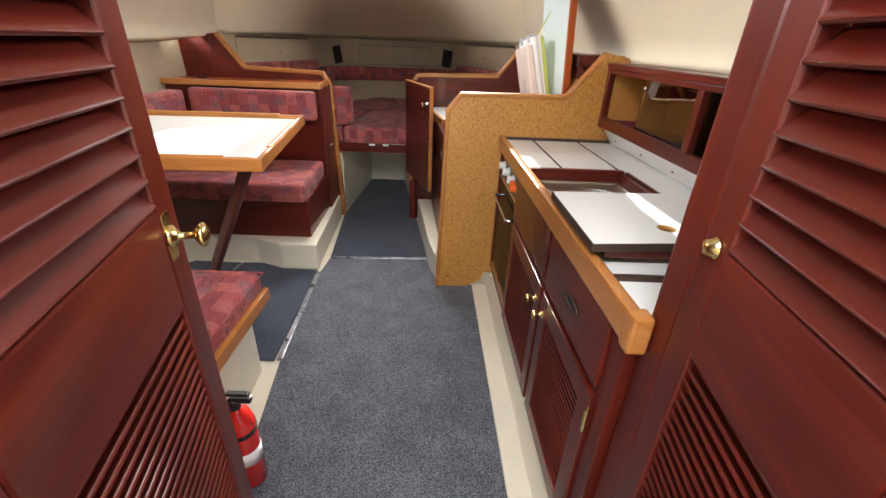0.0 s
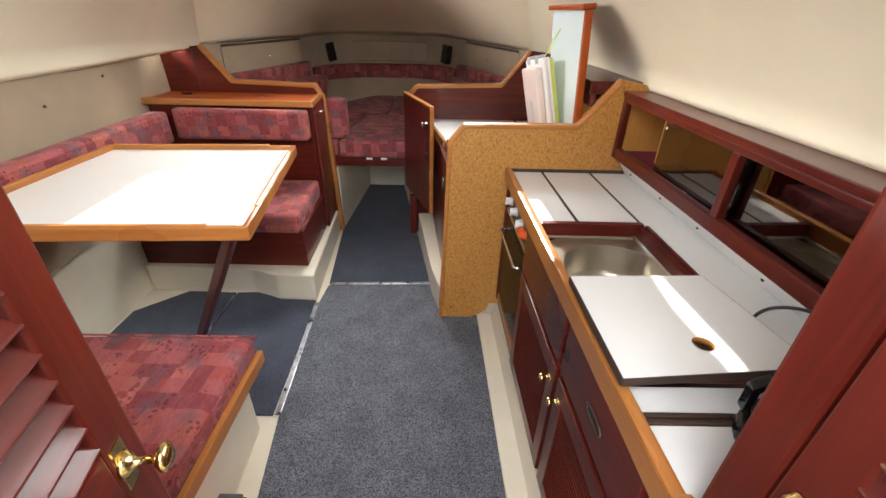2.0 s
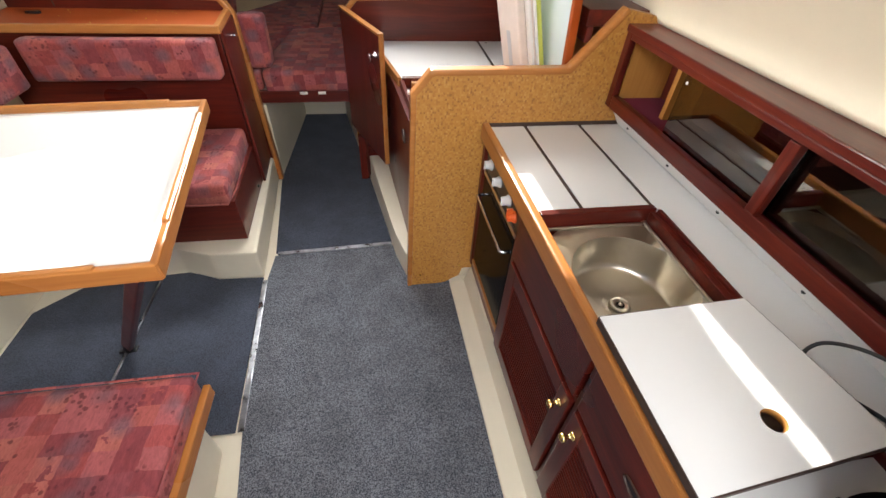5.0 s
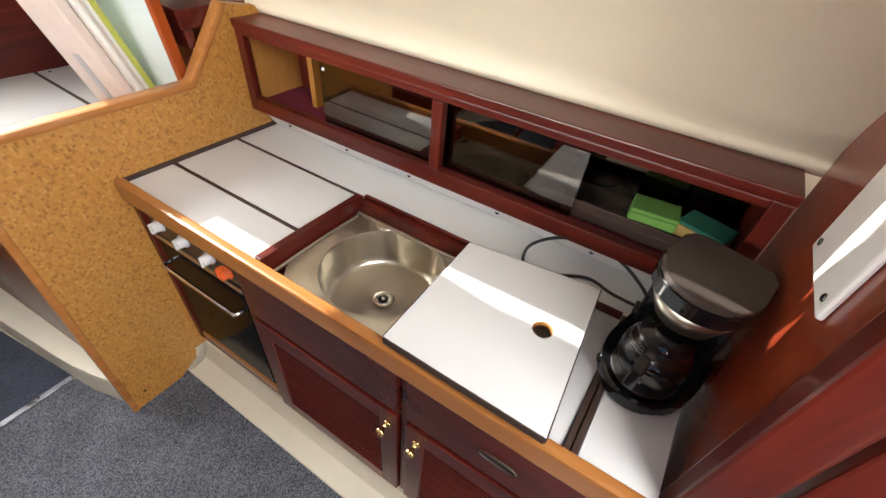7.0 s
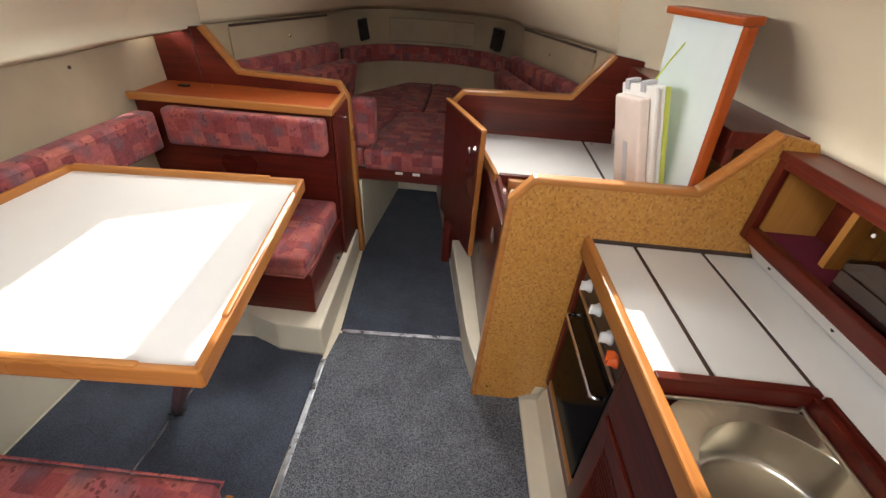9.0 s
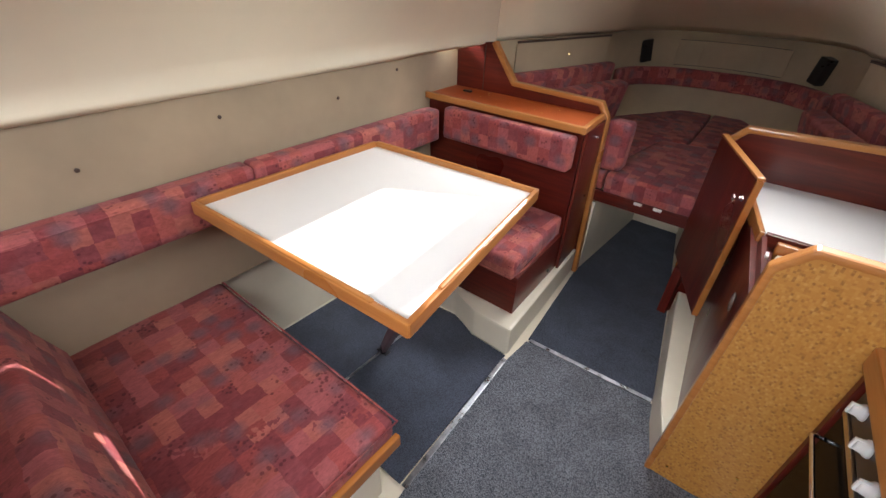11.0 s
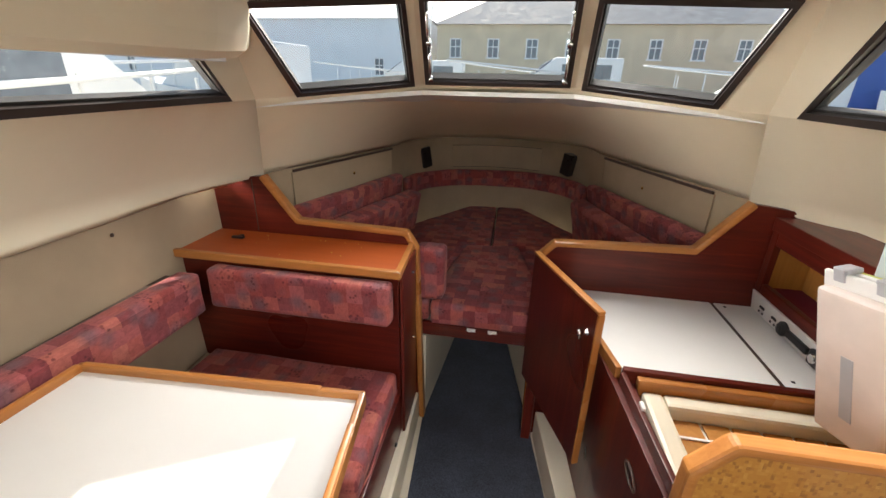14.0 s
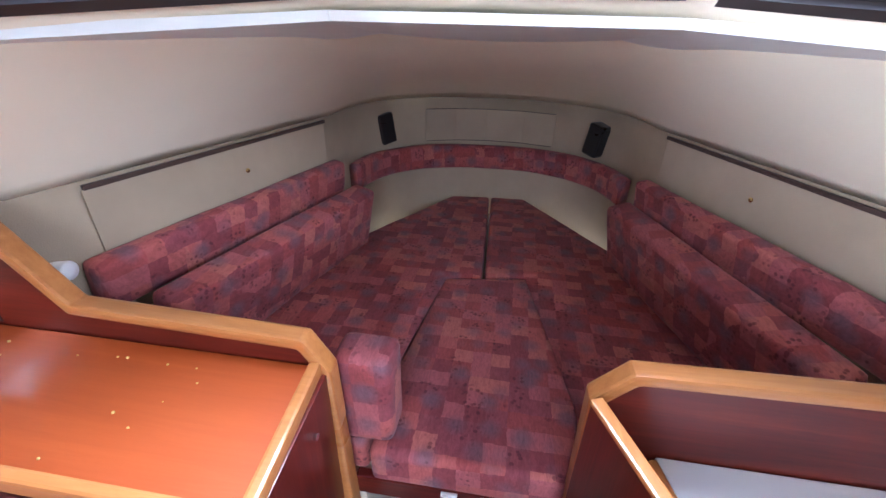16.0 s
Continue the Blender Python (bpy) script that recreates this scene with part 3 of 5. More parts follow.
flat("carpet", [(0.0, -0.6), (-0.03, 0.6), (-0.10, 1.16), (-0.135, 1.9), (-0.122, 2.075), (0.482, 2.105), (0.56, 1.86), (0.745, 1.82), (0.80, 0.735), (0.83, 0.3), (0.83, -0.6)], 0.0, CARPET, "flecked grey carpet on the cabin sole")
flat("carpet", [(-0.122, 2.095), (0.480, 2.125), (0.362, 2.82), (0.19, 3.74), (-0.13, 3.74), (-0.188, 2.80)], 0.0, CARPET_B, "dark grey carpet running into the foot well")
flat("carpet", [(-0.125, 1.16), (-0.155, 1.925), (-0.36, 1.93), (-0.50, 1.995), (-0.62, 1.985), (-0.62, 1.16)], 0.001, CARPET_B, "dark slate carpet under the dinette table")
flat("carpet", [(-0.63, 1.16), (-0.63, 1.985), (-0.9, 1.99), (-1.10, 1.80), (-1.105, 1.16)], 0.001, CARPET_B, "dark slate carpet beneath the dinette by the hull")
for pts, lab in (([(-0.105, 1.16, 0.006), (-0.143, 1.90, 0.006)], "bright worn metal strip at the dinette step"), ([(-0.11, 2.085, 0.006), (0.475, 2.115, 0.006)], "metal joint strip between two carpets"), ([(-0.625, 1.2, 0.006), (-0.625, 1.96, 0.006)], "thin metal joint strip under the table")):
    tagged(part("floor_strip", strip(pts, 0.022 if "thin" not in lab else 0.01, 0.008, (0, 0, 1), 0.002), ALU), lab, "floor strip")

# ---- louvred doors of the passage ----


def louvred_door(name, p_far, p_near, side, label):
    """A door between two upright lines, with louvres above and below a middle rail; side: +1 when its face looks to +x."""
    a, b = Vector((*p_near, 0)), Vector((*p_far, 0))
    L = (b - a).length
    ang = math.atan2((b - a).y, (b - a).x)
    d = thing(name, (a.x, a.y, 0.03), label, "door", "louvred doors", "structure")
    d.rotation_euler = (0, 0, ang)
    f = -side   # the face's way along local y
    zb, zt, st, th = 0.0, 1.78, 0.058, 0.028

    def loc(nm, bm, mat, par=None, lab="", smooth=False):
        bmesh.ops.recalc_face_normals(bm, faces=bm.faces)
        me = bpy.data.meshes.new(nm)
        bm.to_mesh(me)
        bm.free()
        for p in me.polygons:
            p.use_smooth = smooth
        me.materials.append(mat)
        ob = new(nm, me)
        ob.parent = par or d
        if lab:
            tagged(ob, lab)
        return ob
    loc("stile", box(0, st, -th / 2, th / 2, zb, zt, 0.004), MAHZ)
    loc("stile", box(L - st, L, -th / 2, th / 2, zb, zt, 0.004), MAHZ)
    for z0, z1 in ((zb, 0.09), (0.84, 0.99), (zt - 0.09, zt)):
        loc("rail", box(st, L - st, -th / 2, th / 2, z0, z1, 0.004), MAHX)
    for z0, z1, step, half, lean, wood_ in ((0.09, 0.84, 0.019, 0.0115, 35, MAHX), (0.99, zt - 0.09, 0.032, 0.020, -48, GLOSSW)):
        me = None
        k = int((z1 - z0) / step)
        for i in range(k):
            zc = z0 + (i + 0.5) * (z1 - z0) / k
            if me is None:
                bm = box(st - 0.004, L - st + 0.004, -half, half, -0.0032, 0.0032, 0.0025, 2)
                bm.transform(Matrix.Rotation(radians(lean * f), 4, "X"))
                s0 = loc("slat", bm, wood_)
                me = s0.data
            else:
                s0 = new("slat", me)
                s0.parent = d
            s0.location = (0, 0, zc)
    loc("backing", box(st, L - st, -f * 0.016 - 0.002, -f * 0.016 + 0.002, 0.09, zt - 0.09), MAHZ)
    for z in (0.28, 0.80, 1.5):
        loc("hinge", join(box(-0.012, 0.012, f * 0.016 - 0.002, f * 0.016 + 0.002, z - 0.045, z + 0.045, 0.001), lathe([(0.005, -0.045), (0.005, 0.045)], (0, f * 0.019, z), 10)), BRASS, d, "brass butt hinge")
    if side > 0:
        kn = loc("door_knob", lathe([(0.016, 0), (0.016, 0.004), (0.009, 0.009), (0.005, 0.014), (0.005, 0.030), (0.011, 0.034), (0.017, 0.040), (0.017, 0.044), (0.009, 0.049), (0.0, 0.05)], (L - 0.04, f * th / 2, 0.945), 20, (0, f, 0)), BRASS, d, "brass turning knob on a rose", True)
        loc("key_plate", box(L - 0.052, L - 0.026, f * th / 2 - 0.001, f * th / 2 + 0.003, 0.91, 0.98, 0.002), BRASS, d)
    else:
        loc("door_catch", lathe([(0.015, 0), (0.015, 0.003), (0.011, 0.006), (0.009, 0.012), (0.0, 0.014)], (L - 0.03, f * th / 2, 0.985), 16, (0, f, 0)), BRASS, d, "small oval brass pull", True)
    return d


louvred_door("door_1", (0.158, 0.372), (0.262, -0.06), 1, "dark red mahogany louvred door with a brass knob")
louvred_door("door_2", (0.908, 0.305), (0.862, -0.06), -1, "dark red mahogany louvred door with a small brass pull")
for nm, x0, x1 in (("port", -0.86, 0.255), ("starboard", 0.868, 1.86)):
    struct("wall_passage_" + nm, box(x0, x1, -0.115, -0.08, 0.0, 1.6), MAHZ, "mahogany panel beside the companionway", "wall")

# ---- dinette ----
FAB_GROUP = "dinette cushions"


def pad(name, bm, at, label, category="cushion", group=FAB_GROUP):
    t = thing(name, at, label, category, group)
    part("cover", bm, FABRIC, t, "", True)
    return t


def rect(x0, x1, y0, y1):
    return [(x0, y0), (x1, y0), (x1, y1), (x0, y1)]


# forward seat
base = thing("seat_locker", (-0.65, 2.3, 0.166), "dark mahogany seat locker on an ivory plinth", "locker")
part("body", prism([(-0.205, 2.03), (-0.222, 2.52), (-1.11, 2.52), (-1.11, 2.03)], 0.166, 0.375, "z", 0.004), MAHX, base)
part("lid_edge", prism([(-0.20, 2.02), (-0.218, 2.52), (-1.11, 2.52), (-1.11, 2.02)], 0.378, 0.392, "z", 0.004), MAHX, base)
part("button", lathe([(0.009, 0), (0.009, 0.008)], (-0.212, 2.4, 0.22), 10, (1, 0, 0)), BLACK, base)
seat1 = pad("seat_cushion", cushion([(-0.205, 1.985), (-0.23, 2.52), (-1.09, 2.52), (-1.09, 1.985)], 0.393, 0.50), (-0.65, 2.25, 0.393), "rose patchwork seat cushion on the mahogany locker")
part("piping", tube([(-1.08, 1.983, 0.405), (-0.215, 1.983, 0.405), (-0.207, 2.1, 0.405), (-0.235, 2.515, 0.405)], 0.004, 6), FABRIC, seat1)
cab = thing("seat_back_cabinet", (-0.7, 2.66, 0.0), "tall mahogany locker behind the seat with a varnished top", "cabinet")
part("body", prism([(-0.222, 2.525), (-0.235, 2.798), (-1.20, 2.798), (-1.20, 2.525)], 0.166, 0.948, "z", 0.003), MAHX, cab)
part("end_panel", prism([(-0.217, 2.525), (-0.205, 2.53), (-0.22, 2.795), (-0.232, 2.795)], 0.166, 0.945, "z", 0.002), MAHZ, cab)
part("top", prism([(-0.225, 2.505), (-0.25, 2.795), (-1.22, 2.795), (-1.25, 2.505)], 0.949, 0.964, "z", 0.002), SHELF, cab, "glossy orange-brown varnished top")
part("front_edge", strip([(-1.255, 2.498, 0.958), (-0.215, 2.498, 0.958), (-0.242, 2.80, 0.958)], 0.024, 0.034, (0, 0, 1), 0.006), TEAKX, cab, "honey-coloured raised edge")
for z in (0.56, 0.88):
    part("button", lathe([(0.007, 0), (0.007, 0.007)], (-0.212, 2.70, z), 10, (1, 0, 0)), CHROME, cab)
clip = thing("cable_clip", (-1.02, 2.70, 0.964), "small black plastic clip lying on the locker top", "clip")
part("body", join(box(-1.045, -0.99, 2.685, 2.705, 0.964, 0.974, 0.003), box(-1.03, -1.01, 2.70, 2.73, 0.964, 0.971, 0.003)), BLACK, clip)
pad("back_cushion", cushion(rect(-0.985, -0.232, 0.762, 0.932), 2.425, 2.503, 0.025, axis="y"), (-0.6, 2.46, 0.762), "rose patchwork back cushion fixed to the locker")
y_cuts = (0.42, 1.32, 2.42)
for y0, y1 in zip(y_cuts, y_cuts[1:]):
    sx = lambda y: -0.99 + 0.035 * (2.0 - y) * 0.3
    bpd = pad("side_bolster", cushion([(sx(y0), y0), (sx(y1), y1), (sx(y1) - 0.10, y1), (sx(y0) - 0.10, y0)], 0.75, 0.922, 0.024), (-1.05, y0 / 2 + y1 / 2, 0.75), "long rose patchwork bolster along the hull side")
    part("piping", tube([(sx(y0) - 0.003, y0 + 0.02, 0.905), (sx(y1) - 0.003, y1 - 0.02, 0.905)], 0.004, 6), FABRIC, bpd)
bk = thing("bolster_board", (-1.13, 1.4, 0.76), "wooden batten that carries the side bolsters", "batten")
part("board", box(-1.165, -1.092, 0.42, 2.42, 0.78, 0.89, 0.004), DARKW, bk)

# aft seat
base2 = thing("dinette_bench", (-0.6, 0.8, 0.0), "ivory moulded seat base with a honey-coloured edge", "seat base")
part("body", prism([(-0.125, 0.62), (-0.15, 1.10), (-1.11, 1.10), (-1.11, 0.365), (-0.13, 0.365)], 0.0, 0.335, "z", 0.012), GELCOAT, base2)
part("board", prism([(-0.10, 0.365), (-0.10, 1.125), (-1.11, 1.125), (-1.11, 0.365)], 0.337, 0.36, "z", 0.002), MAHX, base2)
part("edge", strip([(-0.088, 0.37, 0.362), (-0.088, 1.13, 0.362)], 0.02, 0.05, (0, 0, 1), 0.005), TEAKY, base2, "honey-coloured wooden lip")
s2 = pad("seat_cushion", cushion([(-0.10, 0.50), (-0.095, 1.13), (-1.09, 1.12), (-1.09, 0.50)], 0.362, 0.455), (-0.6, 0.8, 0.362), "rose patchwork seat cushion on the ivory base")
part("piping", tube([(-0.093, 0.55, 0.445), (-0.09, 1.13, 0.447), (-1.08, 1.123, 0.447)], 0.004, 6), FABRIC, s2)
bm = cushion(rect(-1.05, -0.20, 0.457, 0.76), 0.50, 0.615, 0.03, axis="y")
bm.transform(Matrix.Translation((0, 0.55, 0.457)) @ Matrix.Rotation(radians(16), 4, "X") @ Matrix.Translation((0, -0.55, -0.457)))
pad("back_cushion", bm, (-0.6, 0.55, 0.457), "rose patchwork back cushion leaning on the aft bulkhead")

ext = thing("fire_extinguisher", (0.005, 0.64, 0.004), "small red fire extinguisher with black valve by the seat", "extinguisher")
part("cylinder", lathe([(0.036, 0.0), (0.042, 0.008), (0.042, 0.24), (0.034, 0.275), (0.014, 0.29), (0.012, 0.30)], (0.005, 0.64, 0.006), 24), RED, ext, "", True)
part("label", lathe([(0.0425, 0.10), (0.0425, 0.15)], (0.005, 0.64, 0.006), 24), WHITE, ext, "white printed band", True)
part("valve", join(lathe([(0.016, 0.30), (0.016, 0.33), (0.01, 0.335)], (0.005, 0.64, 0.006), 14), box(-0.005, 0.055, 0.63, 0.65, 0.33, 0.345, 0.004), box(-0.01, 0.05, 0.632, 0.648, 0.352, 0.362, 0.003)), BLACK, ext)
part("bracket", join(box(-0.05, -0.036, 0.62, 0.66, 0.05, 0.3, 0.003), lathe([(0.0432, 0.21), (0.0432, 0.225)], (0.005, 0.64, 0.006), 24)), BLACK, ext)

# table
T = [(-0.952, 1.088), (-0.045, 1.135), (-0.162, 1.948), (-0.950, 1.895)]
table = thing("dinette_table", (-0.5, 1.5, 0.01), "white laminate dinette table with honey-coloured raised edges", "table")
part("tabletop", prism(T, 0.832, 0.858, "z", 0.003), LAMINATE, table, "worn white laminate top")
TV = [Vector((*p, 0.853)) for p in T]
for i in range(4):
    a, b = TV[i], TV[(i + 1) % 4]
    d = (b - a).normalized()
    n = Vector((d.y, -d.x, 0))
    part("apron", strip([a + n * 0.009 - d * 0.016, b + n * 0.009 + d * 0.016], 0.018, 0.045, (0, 0, 1), 0.005), TEAKX if i % 2 == 0 else TEAKY, table)
    if i == 1:
        a, b = a + d * 0.13, b - d * 0.10
    elif i == 0:
        b = b - d * 0.10
    elif i == 2:
        a = a + d * 0.10
    up_ = Vector((0, 0, 0.018))
    part("fiddle", strip([a + n * 0.008 + up_, b + n * 0.008 + up_], 0.016, 0.022, (0, 0, 1), 0.006), TEAKX if i % 2 == 0 else TEAKY, table, "raised honey-coloured lip")
bm = strip([(-0.12, 1.22, 0.825), (-0.615, 1.56, 0.03)], 0.045, 0.024, (0.55, 0.8, 0.0), 0.006)
part("leg", bm, MAHZ, table, "slanting mahogany leg")
part("leg_foot", join(lathe([(0.02, 0), (0.02, 0.02), (0.012, 0.04)], (-0.615, 1.56, 0.006), 14), box(-0.65, -0.585, 1.545, 1.575, 0.006, 0.014, 0.002)), BLACK, table, "black socket on the floor")
part("batten", box(-0.85, -0.2, 1.2, 1.24, 0.80, 0.831, 0.003), MAHX, table)
part("batten", box(-0.85, -0.25, 1.75, 1.79, 0.80, 0.831, 0.003), MAHX, table)

# ---- forward bulkheads ----
PB = [(-0.192, 0.0), (-0.225, 0.945), (-0.268, 1.014), (-0.782, 1.03), (-0.935, 1.228), (-1.19, 1.20), (-1.22, 0.44), (-1.1, 0.0)]
fb = thing("bulkhead", (-0.7, 2.815, 0.0), "dark mahogany half-height bulkhead with honey-coloured capping", "bulkhead", "bulkheads", "structure")
part("panel", prism(PB, 2.80, 2.832, "y", 0.001, 1), MAHX, fb)
part("capping", strip([(x, 2.816, z) for x, z in PB[:5]], 0.026, 0.046, (0, 1, 0), 0.008), TEAKX, fb, "honey-coloured rounded capping")
part("joint", box(-0.985, -0.981, 2.797, 2.80, 0.97, 1.21), DARKW, fb)
SBH = [(0.335, 0.0), (0.312, 0.955), (0.372, 1.022), (0.905, 1.038), (1.065, 1.24), (1.30, 1.21), (1.33, 0.44), (1.2, 0.0)]
sb = thing("bulkhead", (0.8, 2.815, 0.0), "dark mahogany half-height bulkhead behind the chart top", "bulkhead", "bulkheads", "structure")
part("panel", prism(SBH, 2.812, 2.842, "y", 0.001, 1), MAHX, sb)
part("capping", strip([(x, 2.827, z) for x, z in SBH[:5]], 0.026, 0.046, (0, 1, 0), 0.008), TEAKX, sb, "honey-coloured rounded capping")

# ---- fore berth ----
struct("berth_board", prism([(-0.21, 2.85), (0.37, 2.85), (0.90, 2.86), (0.98, 2.88), (0.70, 3.95), (0.40, 4.55), (0.0, 4.66), (-0.40, 4.55), (-0.70, 3.95), (-0.93, 2.88), (-0.85, 2.86)], 0.48, 0.545, "z", 0.002), GELCOAT, "ivory board under the berth cushions", "berth")
fr = thing("berth_rail", (0.08, 2.85, 0.47), "mahogany front rail of the berth with two white latches", "rail")
part("rail", box(-0.205, 0.335, 2.838, 2.865, 0.485, 0.552, 0.004), MAHX, fr)
for x in (0.03, 0.13):
    part("latch", join(box(x - 0.012, x + 0.03, 2.828, 2.837, 0.535, 0.549, 0.002), box(x - 0.006, x + 0.008, 2.82, 2.83, 0.538, 0.546, 0.002)), WHITE, fr)
GB = "berth cushions"


def berth_pad(outline, label):
    cxm = sum(p[0] for p in outline) / len(outline)
    cym = sum(p[1] for p in outline) / len(outline)
    return pad("berth_cushion", cushion(outline, 0.547, 0.66, 0.022, 0.008), (cxm, cym, 0.547), label, "mattress", GB)


berth_pad([(-0.165, 2.835), (0.32, 2.835), (0.365, 3.05), (0.24, 3.72), (-0.10, 3.66), (-0.165, 3.1)], "rose patchwork middle infill cushion of the berth")
berth_pad([(-0.175, 2.86), (-0.175, 3.1), (-0.11, 3.66), (0.055, 3.70), (0.035, 4.64), (-0.20, 4.61), (-0.56, 3.98), (-0.90, 2.86)], "rose patchwork port berth mattress tapering to the bow")
berth_pad([(0.335, 2.86), (0.375, 3.06), (0.25, 3.73), (0.066, 3.70), (0.046, 4.64), (0.245, 4.65), (0.66, 4.0), (0.95, 2.86)], "rose patchwork starboard berth mattress tapering to the bow")


def slab(p, q, thick, z0, z1, lean, label, name):
    """A long cushion from p to q in plan, leaning outwards at its top."""
    p, q = Vector((*p, 0)), Vector((*q, 0))
    d = (q - p)
    L = d.length
    bm = cushion([(0, 0), (L, 0), (L, z1 - z0), (0, z1 - z0)], -thick / 2, thick / 2, 0.025, axis="y")
    bm.transform(Matrix.Translation((p.x, p.y, z0)) @ Matrix.Rotation(math.atan2(d.y, d.x), 4, "Z") @ Matrix.Rotation(radians(lean), 4, "X"))
    return pad(name, bm, ((p.x + q.x) / 2, (p.y + q.y) / 2, z0), label, "cushion", GB)


slab((-0.80, 2.99), (-0.56, 3.93), 0.11, 0.662, 0.945, 12, "rose patchwork back cushion standing on the port berth", "back_cushion")
slab((0.92, 2.99), (0.65, 3.96), 0.11, 0.662, 0.945, -12, "rose patchwork back cushion standing on the starboard berth", "back_cushion")
slab((-0.91, 2.95), (-0.645, 3.95), 0.07, 0.895, 1.045, 8, "long rose patchwork bolster on the port lining", "side_bolster")
slab((1.045, 2.95), (0.69, 3.97), 0.07, 0.895, 1.045, -8, "long rose patchwork bolster on the starboard lining", "side_bolster")
# bow bolster, curved
bm = bmesh.new()
prof = [(0, 0.01), (0.012, 0), (0.06, 0), (0.07, 0.012), (0.07, 0.115), (0.058, 0.13), (0.014, 0.13), (0, 0.118)]
rings = []
for i in range(33):
    k = -0.455 + 0.91 * i / 32
    u, v = bow_line(k, 0.015)
    q = Vector((u, v)) - Vector((0, 3.7))
    q.normalize()
    rings.append([bm.verts.new(hp(u - q.x * o, v - q.y * o, 0.83 + 0.03 * abs(k) + h + 0.004 * noise.noise(Vector((k * 9, h * 20, o * 20))))) for o, h in prof])
for a, b in zip(rings, rings[1:]):
    for i in range(8):
        bm.faces.new((a[i], a[(i + 1) % 8], b[(i + 1) % 8], b[i]))
bm.faces.new(rings[0])
bm.faces.new(rings[-1][::-1])
pad("bow_bolster", bm, (0, 4.4, 0.88), "curved rose patchwork bolster round the bow", "cushion", GB)
pad("arm_cushion", cushion(rect(-0.245, -0.105, 2.855, 2.97), 0.664, 0.925, 0.028), (-0.17, 2.91, 0.662), "small upright rose patchwork cushion at the berth entrance", "cushion", GB)

# lining panels, speakers, lamps of the fore cabin
for s, nm in ((-1, "port"), (1, "starboard")):
    lp = thing("lining_panel", hp(s * 0.85, 3.4, 0.97), "tan cloth-covered panel with a dark top trim", "panel", "lining panels")
    rows = [[hp(*(Vector(bow_line(s * k, 0.012))), z) for k in (0.53, 0.65, 0.78, 0.93)] for z in (0.95, 1.205)]
    part("panel", sheet(rows, 0.008), LINER, lp)
    part("trim", strip([hp(*bow_line(s * k, 0.016), 1.212) for k in (0.53, 0.65, 0.78, 0.93)], 0.012, 0.014, (0, 0, 1), 0.003), DARKW, lp)
    u, v = bow_line(s * 0.72, 0.018)
    part("snap_stud", lathe([(0.008, 0), (0.008, 0.003), (0.004, 0.006)], hp(u, v, 1.12), 10, (-s, -0.3, 0)), BRASS, lp)
    sp = thing("speaker", (s * 0.565, 4.50, 1.0), "small black box loudspeaker on a bracket", "speaker", "speakers")
    bm = box(-0.04, 0.04, -0.045, 0.045, 0.0, 0.165, 0.01)
    bm.transform(Matrix.Translation((s * 0.565, 4.50, 0.995)) @ Matrix.Rotation(radians(s * 40), 4, "Z") @ Matrix.Rotation(radians(10), 4, "X"))
    part("case", bm, BLACK, sp)
    bm = box(-0.032, 0.032, -0.049, -0.044, 0.012, 0.15, 0.004)
    bm.transform(Matrix.Translation((s * 0.565, 4.50, 0.995)) @ Matrix.Rotation(radians(s * 40), 4, "Z") @ Matrix.Rotation(radians(10), 4, "X"))
    part("grille", bm, RUBBER, sp)
    part("bracket", tube([(s * 0.565, 4.53, 1.08), (s * 0.62, 4.60, 1.12)], 0.01), BLACK, sp)
    part("cable", tube(bent([(s * 0.57, 4.53, 1.0), (s * 0.60, 4.50, 0.965), (s * 0.63, 4.46, 0.96)]), 0.003, 6), BLACK, sp)
    lx = -0.925 if s < 0 else 1.06
    rl = thing("reading_lamp", (lx, 2.90, 1.03), "small white swivel reading lamp on a metal arm", "lamp", "reading lamps")
    part("arm", tube(bent([(lx + s * 0.11, 2.88, 1.05), (lx + s * 0.05, 2.895, 1.055), (lx, 2.90, 1.05)]), 0.006, 8), CHROME, rl)
    part("shade", lathe([(0.018, 0), (0.021, 0.012), (0.024, 0.04), (0.022, 0.046), (0.006, 0.047)], (lx - s * -0.005, 2.90, 1.05), 18, (-s, 0.1, 0)), WHITE, rl, "white bell shade", True)
    part("base", lathe([(0.024, 0), (0.022, 0.01)], (lx + s * 0.11, 2.88, 1.05), 16, (-s, 0, 0)), WHITE, rl)
bp = thing("bow_hatch_panel", hp(0, 4.70, 0.95), "tan cloth-covered access panel in the bow", "panel")
part("panel", sheet([[hp(*bow_line(k, 0.014), z) for k in (-0.17, -0.085, 0, 0.085, 0.17)] for z in (0.985, 1.165)], 0.008), LINER, bp)
part("seam", join(*[tube([hp(*bow_line(k, 0.02), z) for k in (-0.17, -0.085, 0, 0.085, 0.17)], 0.002, 5) for z in (0.985, 1.165)]), DARKW, bp)

# snap studs in the lining and small things left lying about
for i, (v, z) in enumerate(((0.9, 1.02), (1.35, 1.08), (1.9, 1.05), (2.3, 1.12))):
    st_ = thing("snap_stud", hp(-1.25, v, z), "small dark snap stud in the tan lining", "stud", "snap studs")
    part("cap", lathe([(0.007, 0), (0.007, 0.003), (0.003, 0.005)], hp(-1.2535, v, z), 10, (1, 0, 0)), DARKW, st_)
bm = bmesh.new()
for i in range(14):
    x, y, r = random.uniform(-1.1, -0.32), random.uniform(2.53, 2.77), random.uniform(0.0015, 0.0035)
    bmesh.ops.create_icosphere(bm, subdivisions=1, radius=r, matrix=Matrix.Translation((x, y, 0.9645 + r * 0.5)))
